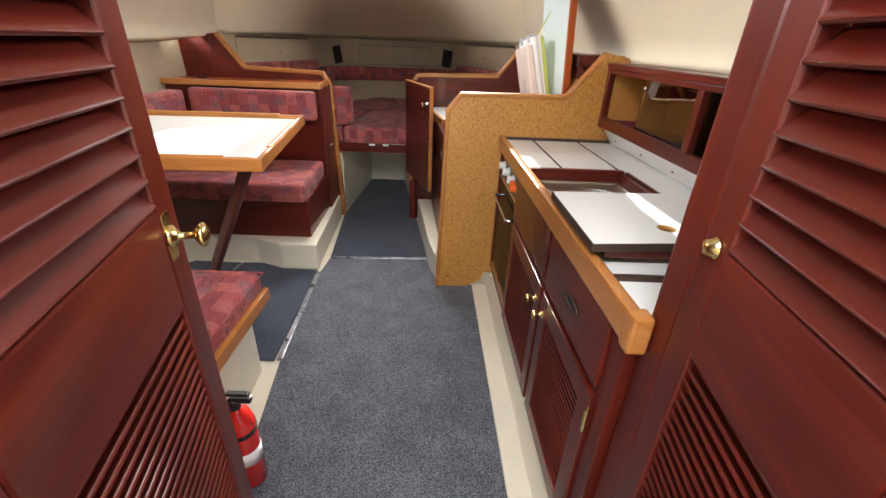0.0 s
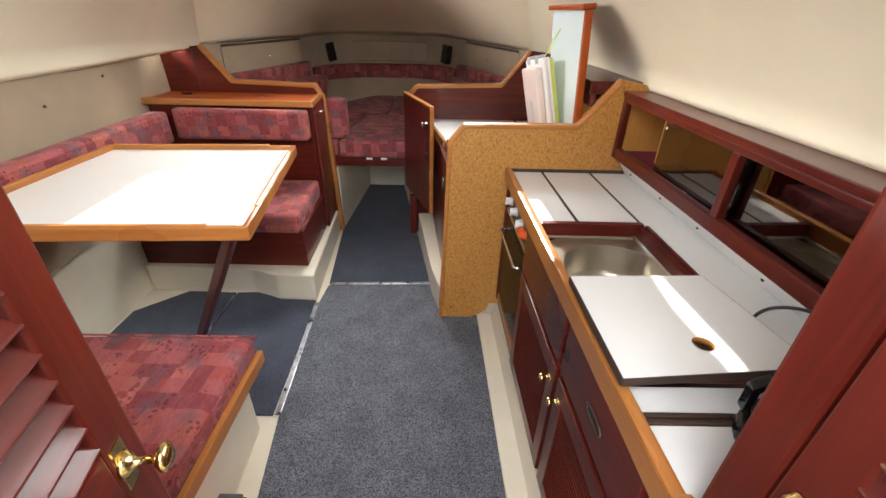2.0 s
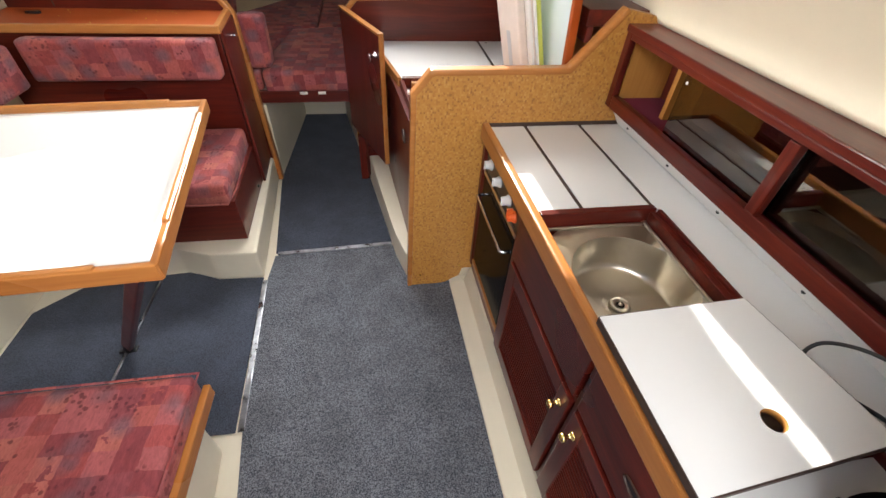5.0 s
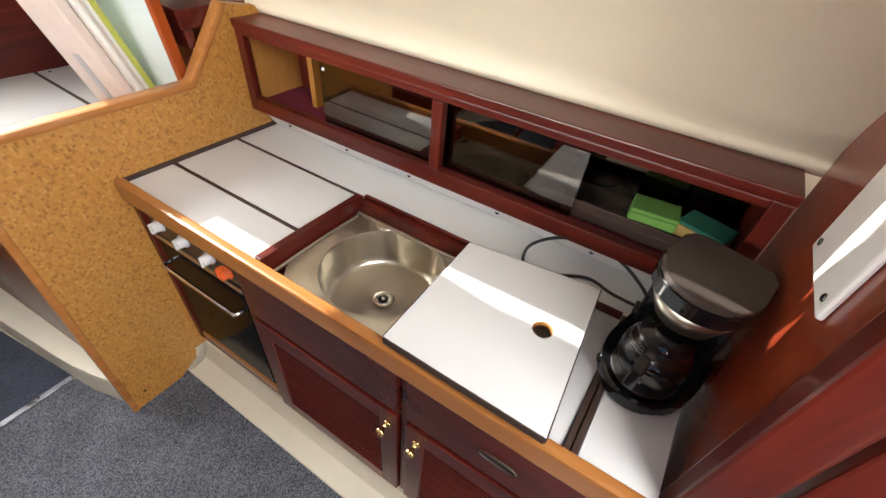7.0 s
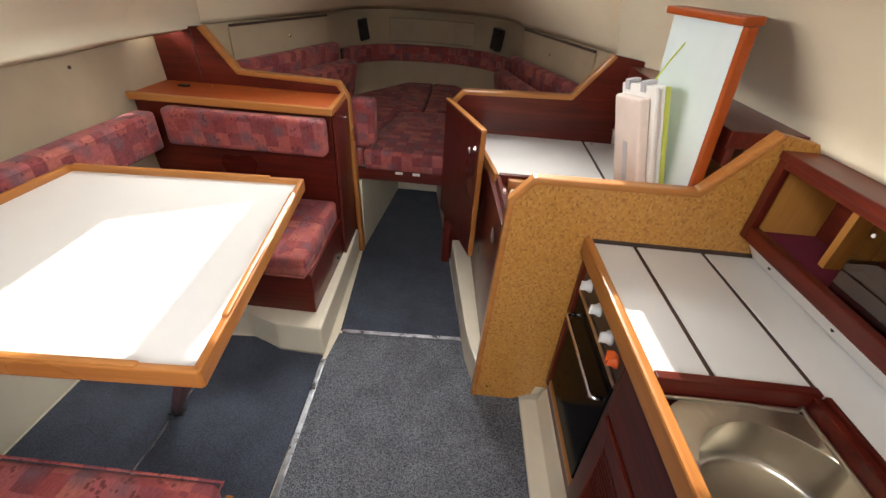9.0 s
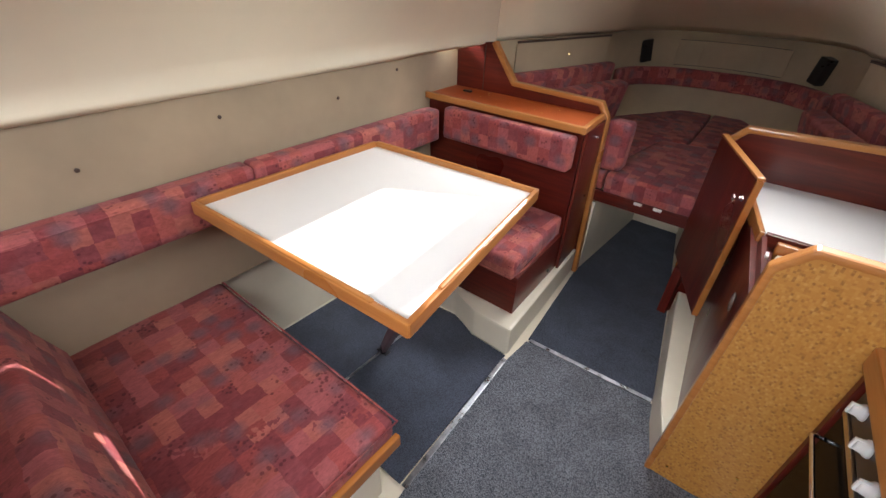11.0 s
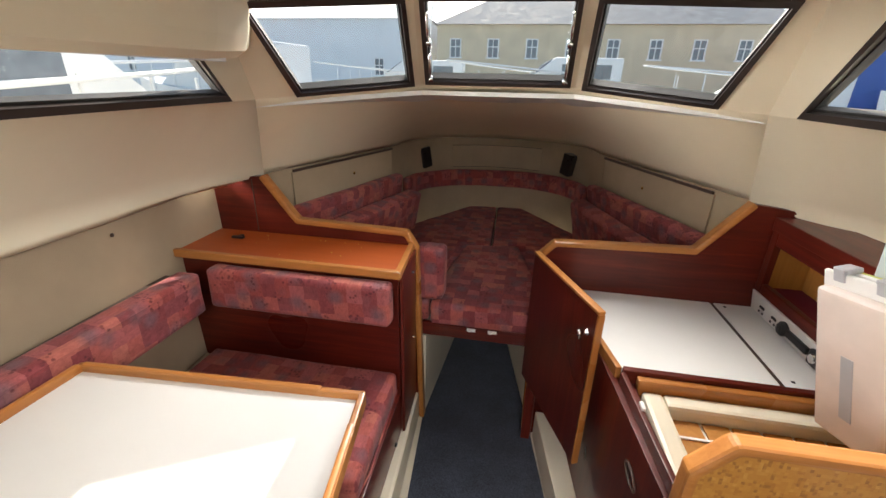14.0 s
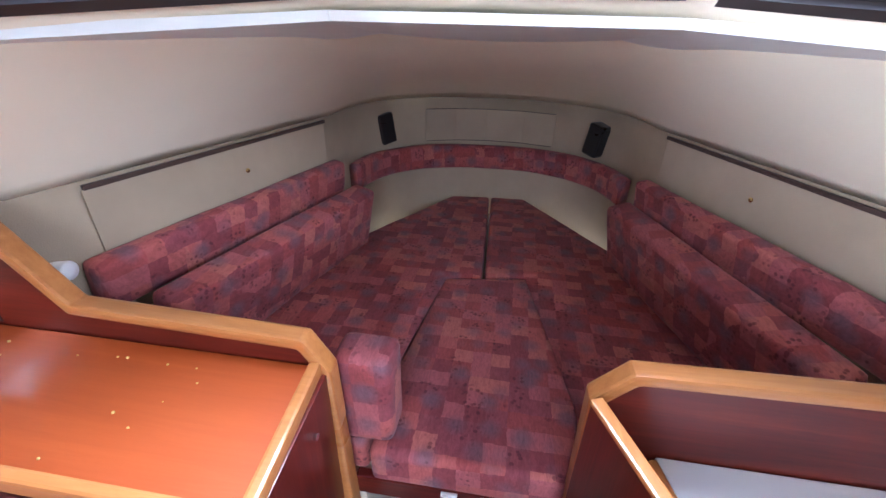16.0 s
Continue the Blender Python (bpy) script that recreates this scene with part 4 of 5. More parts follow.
tagged(part("crumbs", bm, YSPONGE), "pale crumbs scattered on the varnished locker top", "crumbs", "", "stuff")

# ---- galley ----


def g(bm):
    """The galley runs slightly outwards going aft."""
    for v in bm.verts:
        v.co.x += (1.83 - v.co.y) * 0.034
    return bm


pen = thing("galley_divider", (0.9, 1.82, 0.0), "ochre speckled laminate divider with honey-coloured capping", "divider")
PN = [(0.548, 0.0), (0.572, 0.945), (0.632, 1.018), (1.105, 1.022), (1.255, 1.21), (1.37, 1.19), (1.37, 0.10), (0.80, 0.10), (0.79, 0.05), (0.735, 0.02), (0.72, 0.006), (0.60, 0.0)]
part("panel", prism(PN, 1.803, 1.833, "y", 0.001, 1), SPECK, pen)
part("capping", strip([(x, 1.818, z) for x, z in ((0.548, 0.0), (0.572, 0.945), (0.632, 1.018), (1.105, 1.022), (1.255, 1.21))], 0.022, 0.042, (0, 1, 0), 0.008), TEAKX, pen, "honey-coloured rounded capping")
for x, z in ((0.60, 0.07), (0.785, 0.12), (0.775, 0.20)):
    part("screw", lathe([(0.005, 0), (0.005, 0.003)], (x, 1.803, z), 8, (0, -1, 0)), BRASS, pen)

kit = thing("galley_cabinet", (0.9, 1.1, 0.1), "dark mahogany galley cabinet with louvred doors and drawers", "cabinet")
part("body", g(join(box(0.86, 1.30, 0.385, 1.355, 0.101, 0.66, 0.002), box(0.845, 1.30, 0.385, 1.80, 0.101, 0.148, 0.002))), MAHY, kit)
for y0, y1 in ((1.335, 1.36), (0.835, 0.852), (0.385, 0.435), (1.775, 1.80)):
    part("stile", g(box(0.832, 0.862, y0, y1, 0.148, 0.79, 0.003)), MAHZ, kit)
part("rail", g(box(0.832, 0.862, 0.435, 1.335, 0.60, 0.62, 0.002)), MAHY, kit)


def louvred_front(y0, y1, z0, z1, knob_y):
    d = part("door", g(box(0.833, 0.846, y0 + 0.05, y1 - 0.05, z0 + 0.05, z1 - 0.05)), MAHZ, kit)
    for a, b, c, e in ((y0, y0 + 0.052, z0, z1), (y1 - 0.052, y1, z0, z1), (y0 + 0.052, y1 - 0.052, z0, z0 + 0.055), (y0 + 0.052, y1 - 0.052, z1 - 0.055, z1)):
        part("door_frame", g(box(0.822, 0.846, a, b, c, e, 0.003)), MAHZ if e - c > 0.2 else MAHY, d)
    n = 20
    for i in range(n):
        zc = z0 + 0.06 + (z1 - z0 - 0.12) * (i + 0.5) / n
        bm = box(-0.009, 0.009, y0 + 0.048, y1 - 0.048, -0.002, 0.002, 0.0012, 1)
        bm.transform(Matrix.Translation((0.831, 0, zc)) @ Matrix.Rotation(radians(50), 4, "Y"))
        part("slat", g(bm), MAHY, d)
    part("knob", g(lathe([(0.012, 0), (0.011, 0.003), (0.005, 0.006), (0.005, 0.016), (0.011, 0.021), (0.012, 0.028), (0.006, 0.033)], (0.822, knob_y, z1 - 0.06), 16, (-1, 0, 0))), BRASS, d, "round brass knob", True)


louvred_front(0.856, 1.332, 0.152, 0.598, 0.885)
louvred_front(0.438, 0.832, 0.152, 0.598, 0.80)
for y0, y1, slot in ((0.856, 1.332, False), (0.438, 0.832, True)):
    dr = part("drawer_front", g(box(0.822, 0.846, y0, y1, 0.622, 0.782, 0.004)), MAHY, kit)
    if slot:
        ym = 0.62
        part("pull", g(tube([(0.820, ym + 0.040 * math.cos(a), 0.70 + 0.012 * math.sin(a)) for a in (2 * math.pi * i / 24 for i in range(24))], 0.003, 6, True)), DARKW, dr, "oval dark finger pull", True)
        # flat black plate for the shade inside the finger pull
        part("pull_recess_shade", g(box(0.8208, 0.8225, ym - 0.034, ym + 0.034, 0.692, 0.708, 0.0005)), BLACK, dr)
for z in (0.22, 0.53):
    part("hinge", g(lathe([(0.005, -0.03), (0.005, 0.03)], (0.822, 0.437, z), 8)), BRASS, kit)

OVENG = plain("black_oven_glass", (0.006, 0.006, 0.007), 0.12, var=0.1)
OVENG.node_tree.nodes["Principled BSDF"].inputs["Specular IOR Level"].default_value = 0.03
oven = thing("gas_oven", (0.95, 1.57, 0.15), "built-in marine oven with black glass door and knobs", "oven")
part("body", g(box(0.862, 1.25, 1.365, 1.77, 0.152, 0.785, 0.003)), BLACK, oven)
part("door", g(box(0.838, 0.862, 1.375, 1.76, 0.20, 0.655, 0.006)), OVENG, oven, "black glass oven door")
part("door_trim", g(box(0.836, 0.861, 1.372, 1.763, 0.655, 0.672, 0.003)), STEEL, oven)
part("base_trim", g(box(0.834, 0.860, 1.368, 1.768, 0.168, 0.192, 0.003)), TEAKY, oven, "honey-coloured wooden strip")
part("control_panel", g(box(0.842, 0.862, 1.372, 1.763, 0.676, 0.782, 0.003)), PANELM, oven, "dark grey control panel")
for i, y in enumerate((1.70, 1.59, 1.48, 1.415)):
    part("knob", g(lathe([(0.021, 0), (0.020, 0.006), (0.016, 0.010), (0.014, 0.024), (0.010, 0.026)], (0.842, y, 0.728 if i < 3 else 0.712), 18, (-1, 0, 0))), WHITE if i < 3 else ORANGE, oven, "white plastic knob" if i < 3 else "orange plastic knob", True)
    part("knob_grip", g(box(0.812, 0.832, y - 0.004, y + 0.004, 0.712, 0.744, 0.002)), WHITE if i < 3 else ORANGE, oven)
part("handle", g(tube(bent([(0.838, 1.735, 0.575), (0.812, 1.73, 0.575), (0.810, 1.70, 0.575), (0.810, 1.44, 0.575), (0.812, 1.405, 0.575), (0.838, 1.40, 0.575)], 4), 0.006, 8)), CHROME, oven, "chrome rail", True)

wt = thing("worktop", (1.1, 1.1, 0.79), "white laminate galley worktop with dark inlays and honey edge", "worktop")
part("hob_cover", g(box(0.842, 0.975, 1.285, 1.80, 0.80, 0.826, 0.002)), LAMINATE, wt, "white laminate hob cover")
part("hob_cover", g(box(0.988, 1.186, 1.285, 1.80, 0.80, 0.826, 0.002)), LAMINATE, wt, "white laminate hob cover")
part("back_panel", g(box(1.199, 1.375, 0.362, 1.80, 0.80, 0.826, 0.002)), LAMINATE, wt)
part("end_panel", g(box(0.842, 1.199, 0.385, 0.512, 0.80, 0.826, 0.002)), LAMINATE, wt)
part("sink_cover_ledge", g(box(0.852, 1.199, 0.538, 0.60, 0.795, 0.822, 0.002)), LAMINATE, wt)
for x0, x1, y0, y1 in ((0.9755, 0.9875, 1.285, 1.80), (1.1865, 1.1985, 1.285, 1.80)):
    part("inlay", g(box(x0, x1, y0, y1, 0.80, 0.824, 0.001)), DARKW, wt, "dark wooden inlay")
part("inlay", g(box(0.842, 1.199, 0.513, 0.524, 0.80, 0.829, 0.002)), DARKW, wt)
part("inlay", g(box(0.842, 1.199, 0.5265, 0.537, 0.80, 0.829, 0.002)), DARKW, wt)
part("inlay", g(box(0.842, 1.375, 1.8005, 1.8025, 0.80, 0.84, 0)), DARKW, wt)
part("back_fiddle", g(box(1.1865, 1.1985, 0.538, 1.2605, 0.80, 0.838, 0.003)), MAHY, wt)
part("sink_surround", g(join(box(0.848, 1.186, 1.262, 1.284, 0.76, 0.838, 0.003), box(1.166, 1.186, 0.605, 1.2615, 0.76, 0.830, 0.003))), MAHX, wt, "mahogany rim round the sink")
part("fiddle", g(strip([(0.829, 0.362, 0.815), (0.829, 1.80, 0.815)], 0.026, 0.062, (0, 0, 1), 0.007)), TEAKY, wt, "honey-coloured front edge")
part("fiddle_end", g(box(0.812, 0.846, 0.350, 0.384, 0.78, 0.852, 0.006)), TEAKX, wt)

# sink: a steel tray with a round bowl
sk = thing("sink", (1.0, 1.05, 0.66), "brushed steel sink with a round bowl and drain", "sink")
bm = bmesh.new()
cxs, cys, rs, n = 1.03, 1.065, 0.152, 56
tray_rim, bowl_rim = [], []
for k in range(n):
    a = 2 * math.pi * k / n
    c, s_ = math.cos(a), math.sin(a)
    q = min((0.133 if c > 0 else 0.182) / max(abs(c), 1e-6), (0.187 if s_ > 0 else 0.42) / max(abs(s_), 1e-6), 0.225 if s_ > 0 else 9)
    q = max(q, rs + 0.004) if c < 0 or s_ < 0.2 else q
    tray_rim.append(bm.verts.new((min(cxs + c * q, 1.164), cys + s_ * q, 0.792)))
    bowl_rim.append(bm.verts.new((min(cxs + c * rs, 1.163), cys + s_ * rs, 0.786)))
for k in range(n):
    q = (k + 1) % n
    bm.faces.new((tray_rim[k], tray_rim[q], bowl_rim[q], bowl_rim[k]))
part("tray", g(bm), STEEL, sk)
bm = bmesh.new()
rings = [[bm.verts.new((min(cxs + math.cos(2 * math.pi * k / n) * r, 1.163), cys + math.sin(2 * math.pi * k / n) * r, z)) for k in range(n)] for r, z in ((rs, 0.786), (rs - 0.002, 0.780), (rs - 0.007, 0.700), (rs - 0.012, 0.684), (rs - 0.020, 0.678), (rs - 0.026, 0.6765), (0.045, 0.674), (0.028, 0.670))]
for a, b in zip(rings, rings[1:]):
    for k in range(n):
        q = (k + 1) % n
        bm.faces.new((a[k], a[q], b[q], b[k]))
bm.faces.new(rings[-1])
part("bowl", g(bm), STEEL, sk, "round straight-sided brushed bowl", True)
part("drain", g(join(lathe([(0.028, 0.0), (0.026, 0.004), (0.018, 0.003), (0.014, 0.0)], (cxs, cys, 0.674), 20), lathe([(0.006, 0), (0.006, 0.006)], (cxs, cys, 0.674), 10))), STEEL, sk, "round steel drain", True)
# black disc paints the darkness down the drain
part("drain_hole_shade", g(lathe([(0.011, 0), (0.011, 0.001)], (cxs, cys, 0.6775), 16)), BLACK, sk)
part("tray_lip", g(tube(bent([(0.858, 1.10, 0.794), (0.858, 1.235, 0.794), (0.872, 1.252, 0.794), (1.145, 1.252, 0.794), (1.160, 1.235, 0.794), (1.160, 0.62, 0.794)], 4), 0.005, 8)), STEEL, sk, "", True)

ld = thing("sink_cover", (1.0, 0.73, 0.85), "white laminate sink cover with finger hole, half slid back", "board")
LP = [(0.822, 0.888), (1.150, 0.902), (1.190, 0.600), (0.818, 0.566)]
hole = (1.012, 0.657, 0.0205)
bm = bmesh.new()
edge_pts = [Vector(LP[k]).lerp(Vector(LP[(k + 1) % 4]), f / 8) for k in range(4) for f in range(8)]
edge_pts.sort(key=lambda p: math.atan2(p.y - hole[1], p.x - hole[0]))
loops = []
for z in (0.879, 0.864):
    outer_ring = [bm.verts.new((p.x, p.y, z)) for p in edge_pts]
    inner_ring = []
    for p in edge_pts:
        a = math.atan2(p.y - hole[1], p.x - hole[0])
        inner_ring.append(bm.verts.new((hole[0] + hole[2] * math.cos(a), hole[1] + hole[2] * math.sin(a), z)))
    loops.append((outer_ring, inner_ring))
n = len(edge_pts)
for k in range(n):
    q = (k + 1) % n
    for o_, i_ in loops:
        bm.faces.new((o_[k], o_[q], i_[q], i_[k]))
    bm.faces.new((loops[0][0][k], loops[0][0][q], loops[1][0][q], loops[1][0][k]))
    bm.faces.new((loops[0][1][k], loops[0][1][q], loops[1][1][q], loops[1][1][k]))
part("board", g(bm), LAMINATE, ld)
bm = bmesh.new()
rings = [[bm.verts.new((hole[0] + r * math.cos(2 * math.pi * k / 24), hole[1] + r * math.sin(2 * math.pi * k / 24), z)) for k in range(24)] for r, z in ((0.0203, 0.8785), (0.0195, 0.8785), (0.0195, 0.8645), (0.0203, 0.8645))]
for a, b in zip(rings, rings[1:] + rings[:1]):
    for k in range(24):
        bm.faces.new((a[k], a[(k + 1) % 24], b[(k + 1) % 24], b[k]))
part("finger_hole", g(bm), PLY, ld, "bored finger hole with bare wood inside", True)
LV = [Vector((*p, 0.8695)) for p in LP]
for k in range(4):
    a, b = LV[k], LV[(k + 1) % 4]
    part("edge", g(strip([a, b], 0.005, 0.018, (0, 0, 1), 0.0015)), DARKW, ld)
part("batten", g(box(0.86, 1.15, 0.60, 0.63, 0.831, 0.861, 0.003)), MAHX, ld)
part("batten", g(box(0.86, 1.15, 0.86, 0.88, 0.831, 0.861, 0.003)), MAHX, ld)

sp_ = thing("splashback", (1.33, 1.1, 0.826), "white splashback strip with black screw heads", "splashback")
part("strip", g(prism([(1.345, 0.827), (1.358, 0.827), (1.300, 0.915), (1.287, 0.912)], 0.365, 1.80, "y", 0.001, 1)), WHITE, sp_)
for y in (1.70, 1.45, 1.21, 0.92, 0.66, 0.5):
    part("screw", g(lathe([(0.006, 0), (0.005, 0.003)], (1.325, y, 0.858), 8, (-0.83, 0, 0.55))), BLACK, sp_)

# glazed cupboard over the worktop
cu = thing("wall_cupboard", (1.35, 1.1, 0.91), "mahogany cupboard with sliding smoked glass doors, partly open", "cupboard")
part("top_board", g(box(1.262, 1.48, 0.385, 1.80, 1.150, 1.172, 0.004)), MAHY, cu)
part("top_rail", g(box(1.268, 1.290, 0.42, 1.77, 1.130, 1.149, 0.004)), MAHY, cu)
part("bottom_rail", g(box(1.268, 1.292, 0.42, 1.77, 0.905, 0.950, 0.004)), MAHY, cu)
part("stile", g(box(1.268, 1.290, 1.7705, 1.80, 0.905, 1.149, 0.003)), MAHZ, cu)
part("stile", g(box(1.268, 1.290, 0.385, 0.4195, 0.905, 1.149, 0.003)), MAHZ, cu)
part("mullion", g(box(1.266, 1.288, 1.078, 1.108, 0.9505, 1.1295, 0.003)), MAHZ, cu)
part("shelf", g(box(1.295, 1.50, 0.386, 1.795, 0.910, 0.935, 0)), PLUM, cu, "shelf lined with plum baize")
part("back", g(box(1.46, 1.475, 0.386, 1.795, 0.936, 1.149)), MAHY, cu)
part("side", g(box(1.295, 1.459, 1.775, 1.798, 0.936, 1.149)), PLY, cu, "orange plywood side")
part("side", g(box(1.295, 1.459, 0.387, 0.41, 0.936, 1.149)), MAHZ, cu)
part("divider", g(box(1.36, 1.459, 1.60, 1.62, 0.936, 1.149)), PLY, cu)
part("roof", g(box(1.295, 1.459, 0.411, 1.774, 1.141, 1.148)), MAHY, cu)
for y0, y1, x in ((1.085, 1.50, 1.296), (0.735, 1.10, 1.303), (0.765, 1.12, 1.310)):
    part("sliding_pane", g(box(x, x + 0.004, y0, y1, 0.945, 1.138, 0.001, 1)), SMOKEG, cu, "smoked glass sliding pane")
part("finger_grip", g(lathe([(0.005, 0), (0.004, 0.002)], (1.2955, 1.485, 1.10), 14, (-1, 0, 0))), WHITE, cu)
rk = thing("cup_rack", (1.38, 0.75, 0.936), "dark board cup rack with round holes", "rack")
part("base", g(box(1.32, 1.455, 0.415, 1.04, 0.9365, 0.965, 0.003)), DARKW, rk)
part("front", g(box(1.318, 1.328, 0.415, 1.04, 0.966, 0.985, 0.002)), DARKW, rk)
part("back_board", g(box(1.44, 1.452, 0.415, 1.04, 0.966, 1.135, 0.002)), SMOKEM, rk, "smoked mirror back")
# the board is uncut: black discs give the dark depth of its holes
for y in (0.60, 0.72, 0.84, 0.96):
    part("hole", g(lathe([(0.042, 0), (0.042, 0.001)], (1.385, y, 0.9655), 20)), BLACK, rk)


def sponge(x, y, z, rz, ca, cb, label):
    t = thing("sponge", (x, y, z), label, "sponge", "sponges")
    M = Matrix.Translation((x, y, z)) @ Matrix.Rotation(radians(rz), 4, "Z")
    for nm, z0, z1, m in (("foam", 0, 0.036, ca), ("scourer", 0.0362, 0.046, cb)):
        bm = box(-0.035, 0.035, -0.05, 0.05, z0, z1, 0.006)
        bm.transform(M)
        part(nm, g(bm), m, t)


sponge(1.362, 0.575, 0.9672, 6, GREEN, GREEN, "two-tone green kitchen sponge in the cupboard")
sponge(1.362, 0.470, 0.9672, -18, YSPONGE, TEALS, "yellow kitchen sponge with a teal scouring side")

# coffee maker
cm = thing("coffee_maker", (1.15, 0.47, 0.828), "black and steel filter coffee maker with glass jug", "coffee maker")
C0 = Vector((1.145, 0.458, 0.828))
CM = Matrix.Translation(C0) @ Matrix.Rotation(radians(-14), 4, "Z")     # the front looks along -x


def dee(front, back, half, n=18):
    """A plan rounded at the front and squarer at the back."""
    out = [(-front * math.sin(math.pi * k / n), half * math.cos(math.pi * k / n)) for k in range(n + 1)]
    return out + [(back * 0.72, -half), (back * 0.93, -half * 0.86), (back, -half * 0.6), (back, half * 0.6), (back * 0.93, half * 0.86), (back * 0.72, half)]


def cpart(name, bm, mat, par=None, lab="", smooth=False):
    bm.transform(CM)
    return part(name, bm, mat, par or cm, lab, smooth)


def taper(lower, upper, z0, z1):
    """A shell between two plans of as many points."""
    bm = bmesh.new()
    a, b = [bm.verts.new((*p, z0)) for p in lower], [bm.verts.new((*p, z1)) for p in upper]
    for k in range(len(a)):
        q = (k + 1) % len(a)
        bm.faces.new((a[k], a[q], b[q], b[k]))
    bm.faces.new(a[::-1])
    bm.faces.new(b)
    return bm


cpart("base", prism(dee(0.125, 0.10, 0.088), 0.0, 0.030, "z", 0.007), GLOSSB)
cpart("hot_plate", lathe([(0.060, 0), (0.058, 0.003)], (-0.045, 0, 0.0305), 28), RUBBER)
cpart("column", prism([(0.030, -0.074), (0.088, -0.070), (0.098, -0.04), (0.098, 0.04), (0.088, 0.070), (0.030, 0.074)], 0.0305, 0.235, "z", 0.008), GLOSSB)
cpart("water_gauge", box(0.045, 0.068, 0.0735, 0.077, 0.06, 0.20, 0.002), SMOKE, None, "smoky water gauge")
cpart("filter_housing", taper(dee(0.050, 0.028, 0.050), dee(0.074, 0.029, 0.076), 0.155, 0.212), STEEL, None, "brushed steel filter housing", True)
cpart("collar", prism(dee(0.078, 0.102, 0.080), 0.2125, 0.240, "z", 0.005), GLOSSB)
cpart("lid", prism(dee(0.074, 0.098, 0.077), 0.2405, 0.252, "z", 0.005), SMOKE, None, "smoky brown plastic lid")
cpart("drip_spout", lathe([(0.020, 0.0), (0.046, 0.012)], (-0.005, 0, 0.1425), 20), BLACK)
jug = cpart("jug", lathe([(0.046, 0.034), (0.057, 0.044), (0.061, 0.075), (0.054, 0.108), (0.042, 0.126), (0.040, 0.126), (0.052, 0.107), (0.058, 0.075), (0.054, 0.046), (0.0, 0.038)], (-0.045, 0, 0), 32), GLASS, None, "empty glass jug", True)
cpart("jug_rim", lathe([(0.043, 0.122), (0.046, 0.127), (0.045, 0.138), (0.0, 0.140)], (-0.045, 0, 0), 28), GLOSSB, jug, "", True)
cpart("jug_band", lathe([(0.0600, 0.088), (0.0560, 0.104)], (-0.045, 0, 0), 28), GLOSSB, jug, "", True)
cpart("jug_handle", strip([(-0.085, 0.0, 0.132), (-0.118, 0.0, 0.134), (-0.134, 0.0, 0.118), (-0.134, 0.0, 0.075), (-0.118, 0.0, 0.055)], 0.012, 0.020, (0, 1, 0), 0.003), GLOSSB, jug)
cpart("level_mark", box(-0.107, -0.1045, -0.012, 0.012, 0.062, 0.067, 0.001), WHITE, jug)
cpart("switch", lathe([(0.010, 0), (0.008, 0.004)], (-0.075, 0.070, 0.015), 12, (-0.6, 0.8, 0)), SMOKE)
cb = thing("power_cable", (1.26, 0.75, 0.83), "black power cable curling over the worktop", "cable")
part("cable", tube(bent([(1.27, 0.50, 0.845), (1.275, 0.575, 0.842), (1.30, 0.64, 0.832), (1.255, 0.72, 0.831), (1.245, 0.78, 0.834), (1.275, 0.79, 0.865), (1.300, 0.745, 0.900), (1.315, 0.68, 0.915), (1.32, 0.60, 0.905), (1.31, 0.53, 0.870), (1.29, 0.49, 0.84)], 8), 0.004, 8), BLACK, cb, "", True)
part("plug", box(1.258, 1.285, 0.49, 0.525, 0.830, 0.852, 0.005), BLACK, cb)
pl = thing("wall_plate", (1.1, 0.365, 1.25), "white plastic vent plate with dark screws on mahogany", "plate")
part("plate", box(1.03, 1.20, 0.3605, 0.370, 1.155, 1.36, 0.012), WHITE, pl)
for x, z in ((1.05, 1.175), (1.18, 1.175)):
    part("screw", lathe([(0.006, 0), (0.005, 0.002)], (x, 0.370, z), 8, (0, 1, 0)), BLACK, pl)

# ---- chart cabinet and cool box ----
cc = thing("chart_cabinet", (0.9, 2.3, 0.16), "mahogany cabinet with a white laminate top", "cabinet")
FR = [(0.440, 2.808), (0.548, 2.275)]     # front line of the top
part("body", prism([(0.475, 2.805), (0.575, 1.837), (0.60, 1.837), (0.60, 2.805)], 0.161, 0.79, "z", 0.002), MAHZ, cc)
part("back_body", box(0.601, 1.36, 2.285, 2.80, 0.161, 0.79), MAHY, cc)
part("top", prism([(0.452, 2.808), (0.560, 2.285), (1.004, 2.285), (1.004, 2.808)], 0.80, 0.826, "z", 0.002), LAMINATE, cc, "white laminate chart top")
part("top", prism([(1.018, 2.285), (1.40, 2.285), (1.38, 2.808), (1.018, 2.808)], 0.80, 0.826, "z", 0.002), LAMINATE, cc, "white laminate rear top")
part("inlay", box(1.0045, 1.0175, 2.285, 2.808, 0.80, 0.824, 0.001), DARKW, cc, "dark wooden inlay")
part("front_edge", strip([(0.443, 2.80, 0.80), (0.552, 2.28, 0.80)], 0.018, 0.058, (0, 0, 1), 0.005), TEAKY, cc, "honey-coloured edge")
part("rear_rim", box(0.562, 1.36, 2.262, 2.2845, 0.76, 0.834, 0.004), MAHX, cc)
part("well_rim", box(0.60, 1.36, 2.236, 2.2615, 0.70, 0.822, 0.005), TEAKX, cc, "honey-coloured inner rim")
part("front_rim", prism([(0.552, 2.262), (0.588, 1.836), (0.604, 1.836), (0.568, 2.262)], 0.74, 0.826, "z", 0.003), MAHY, cc)
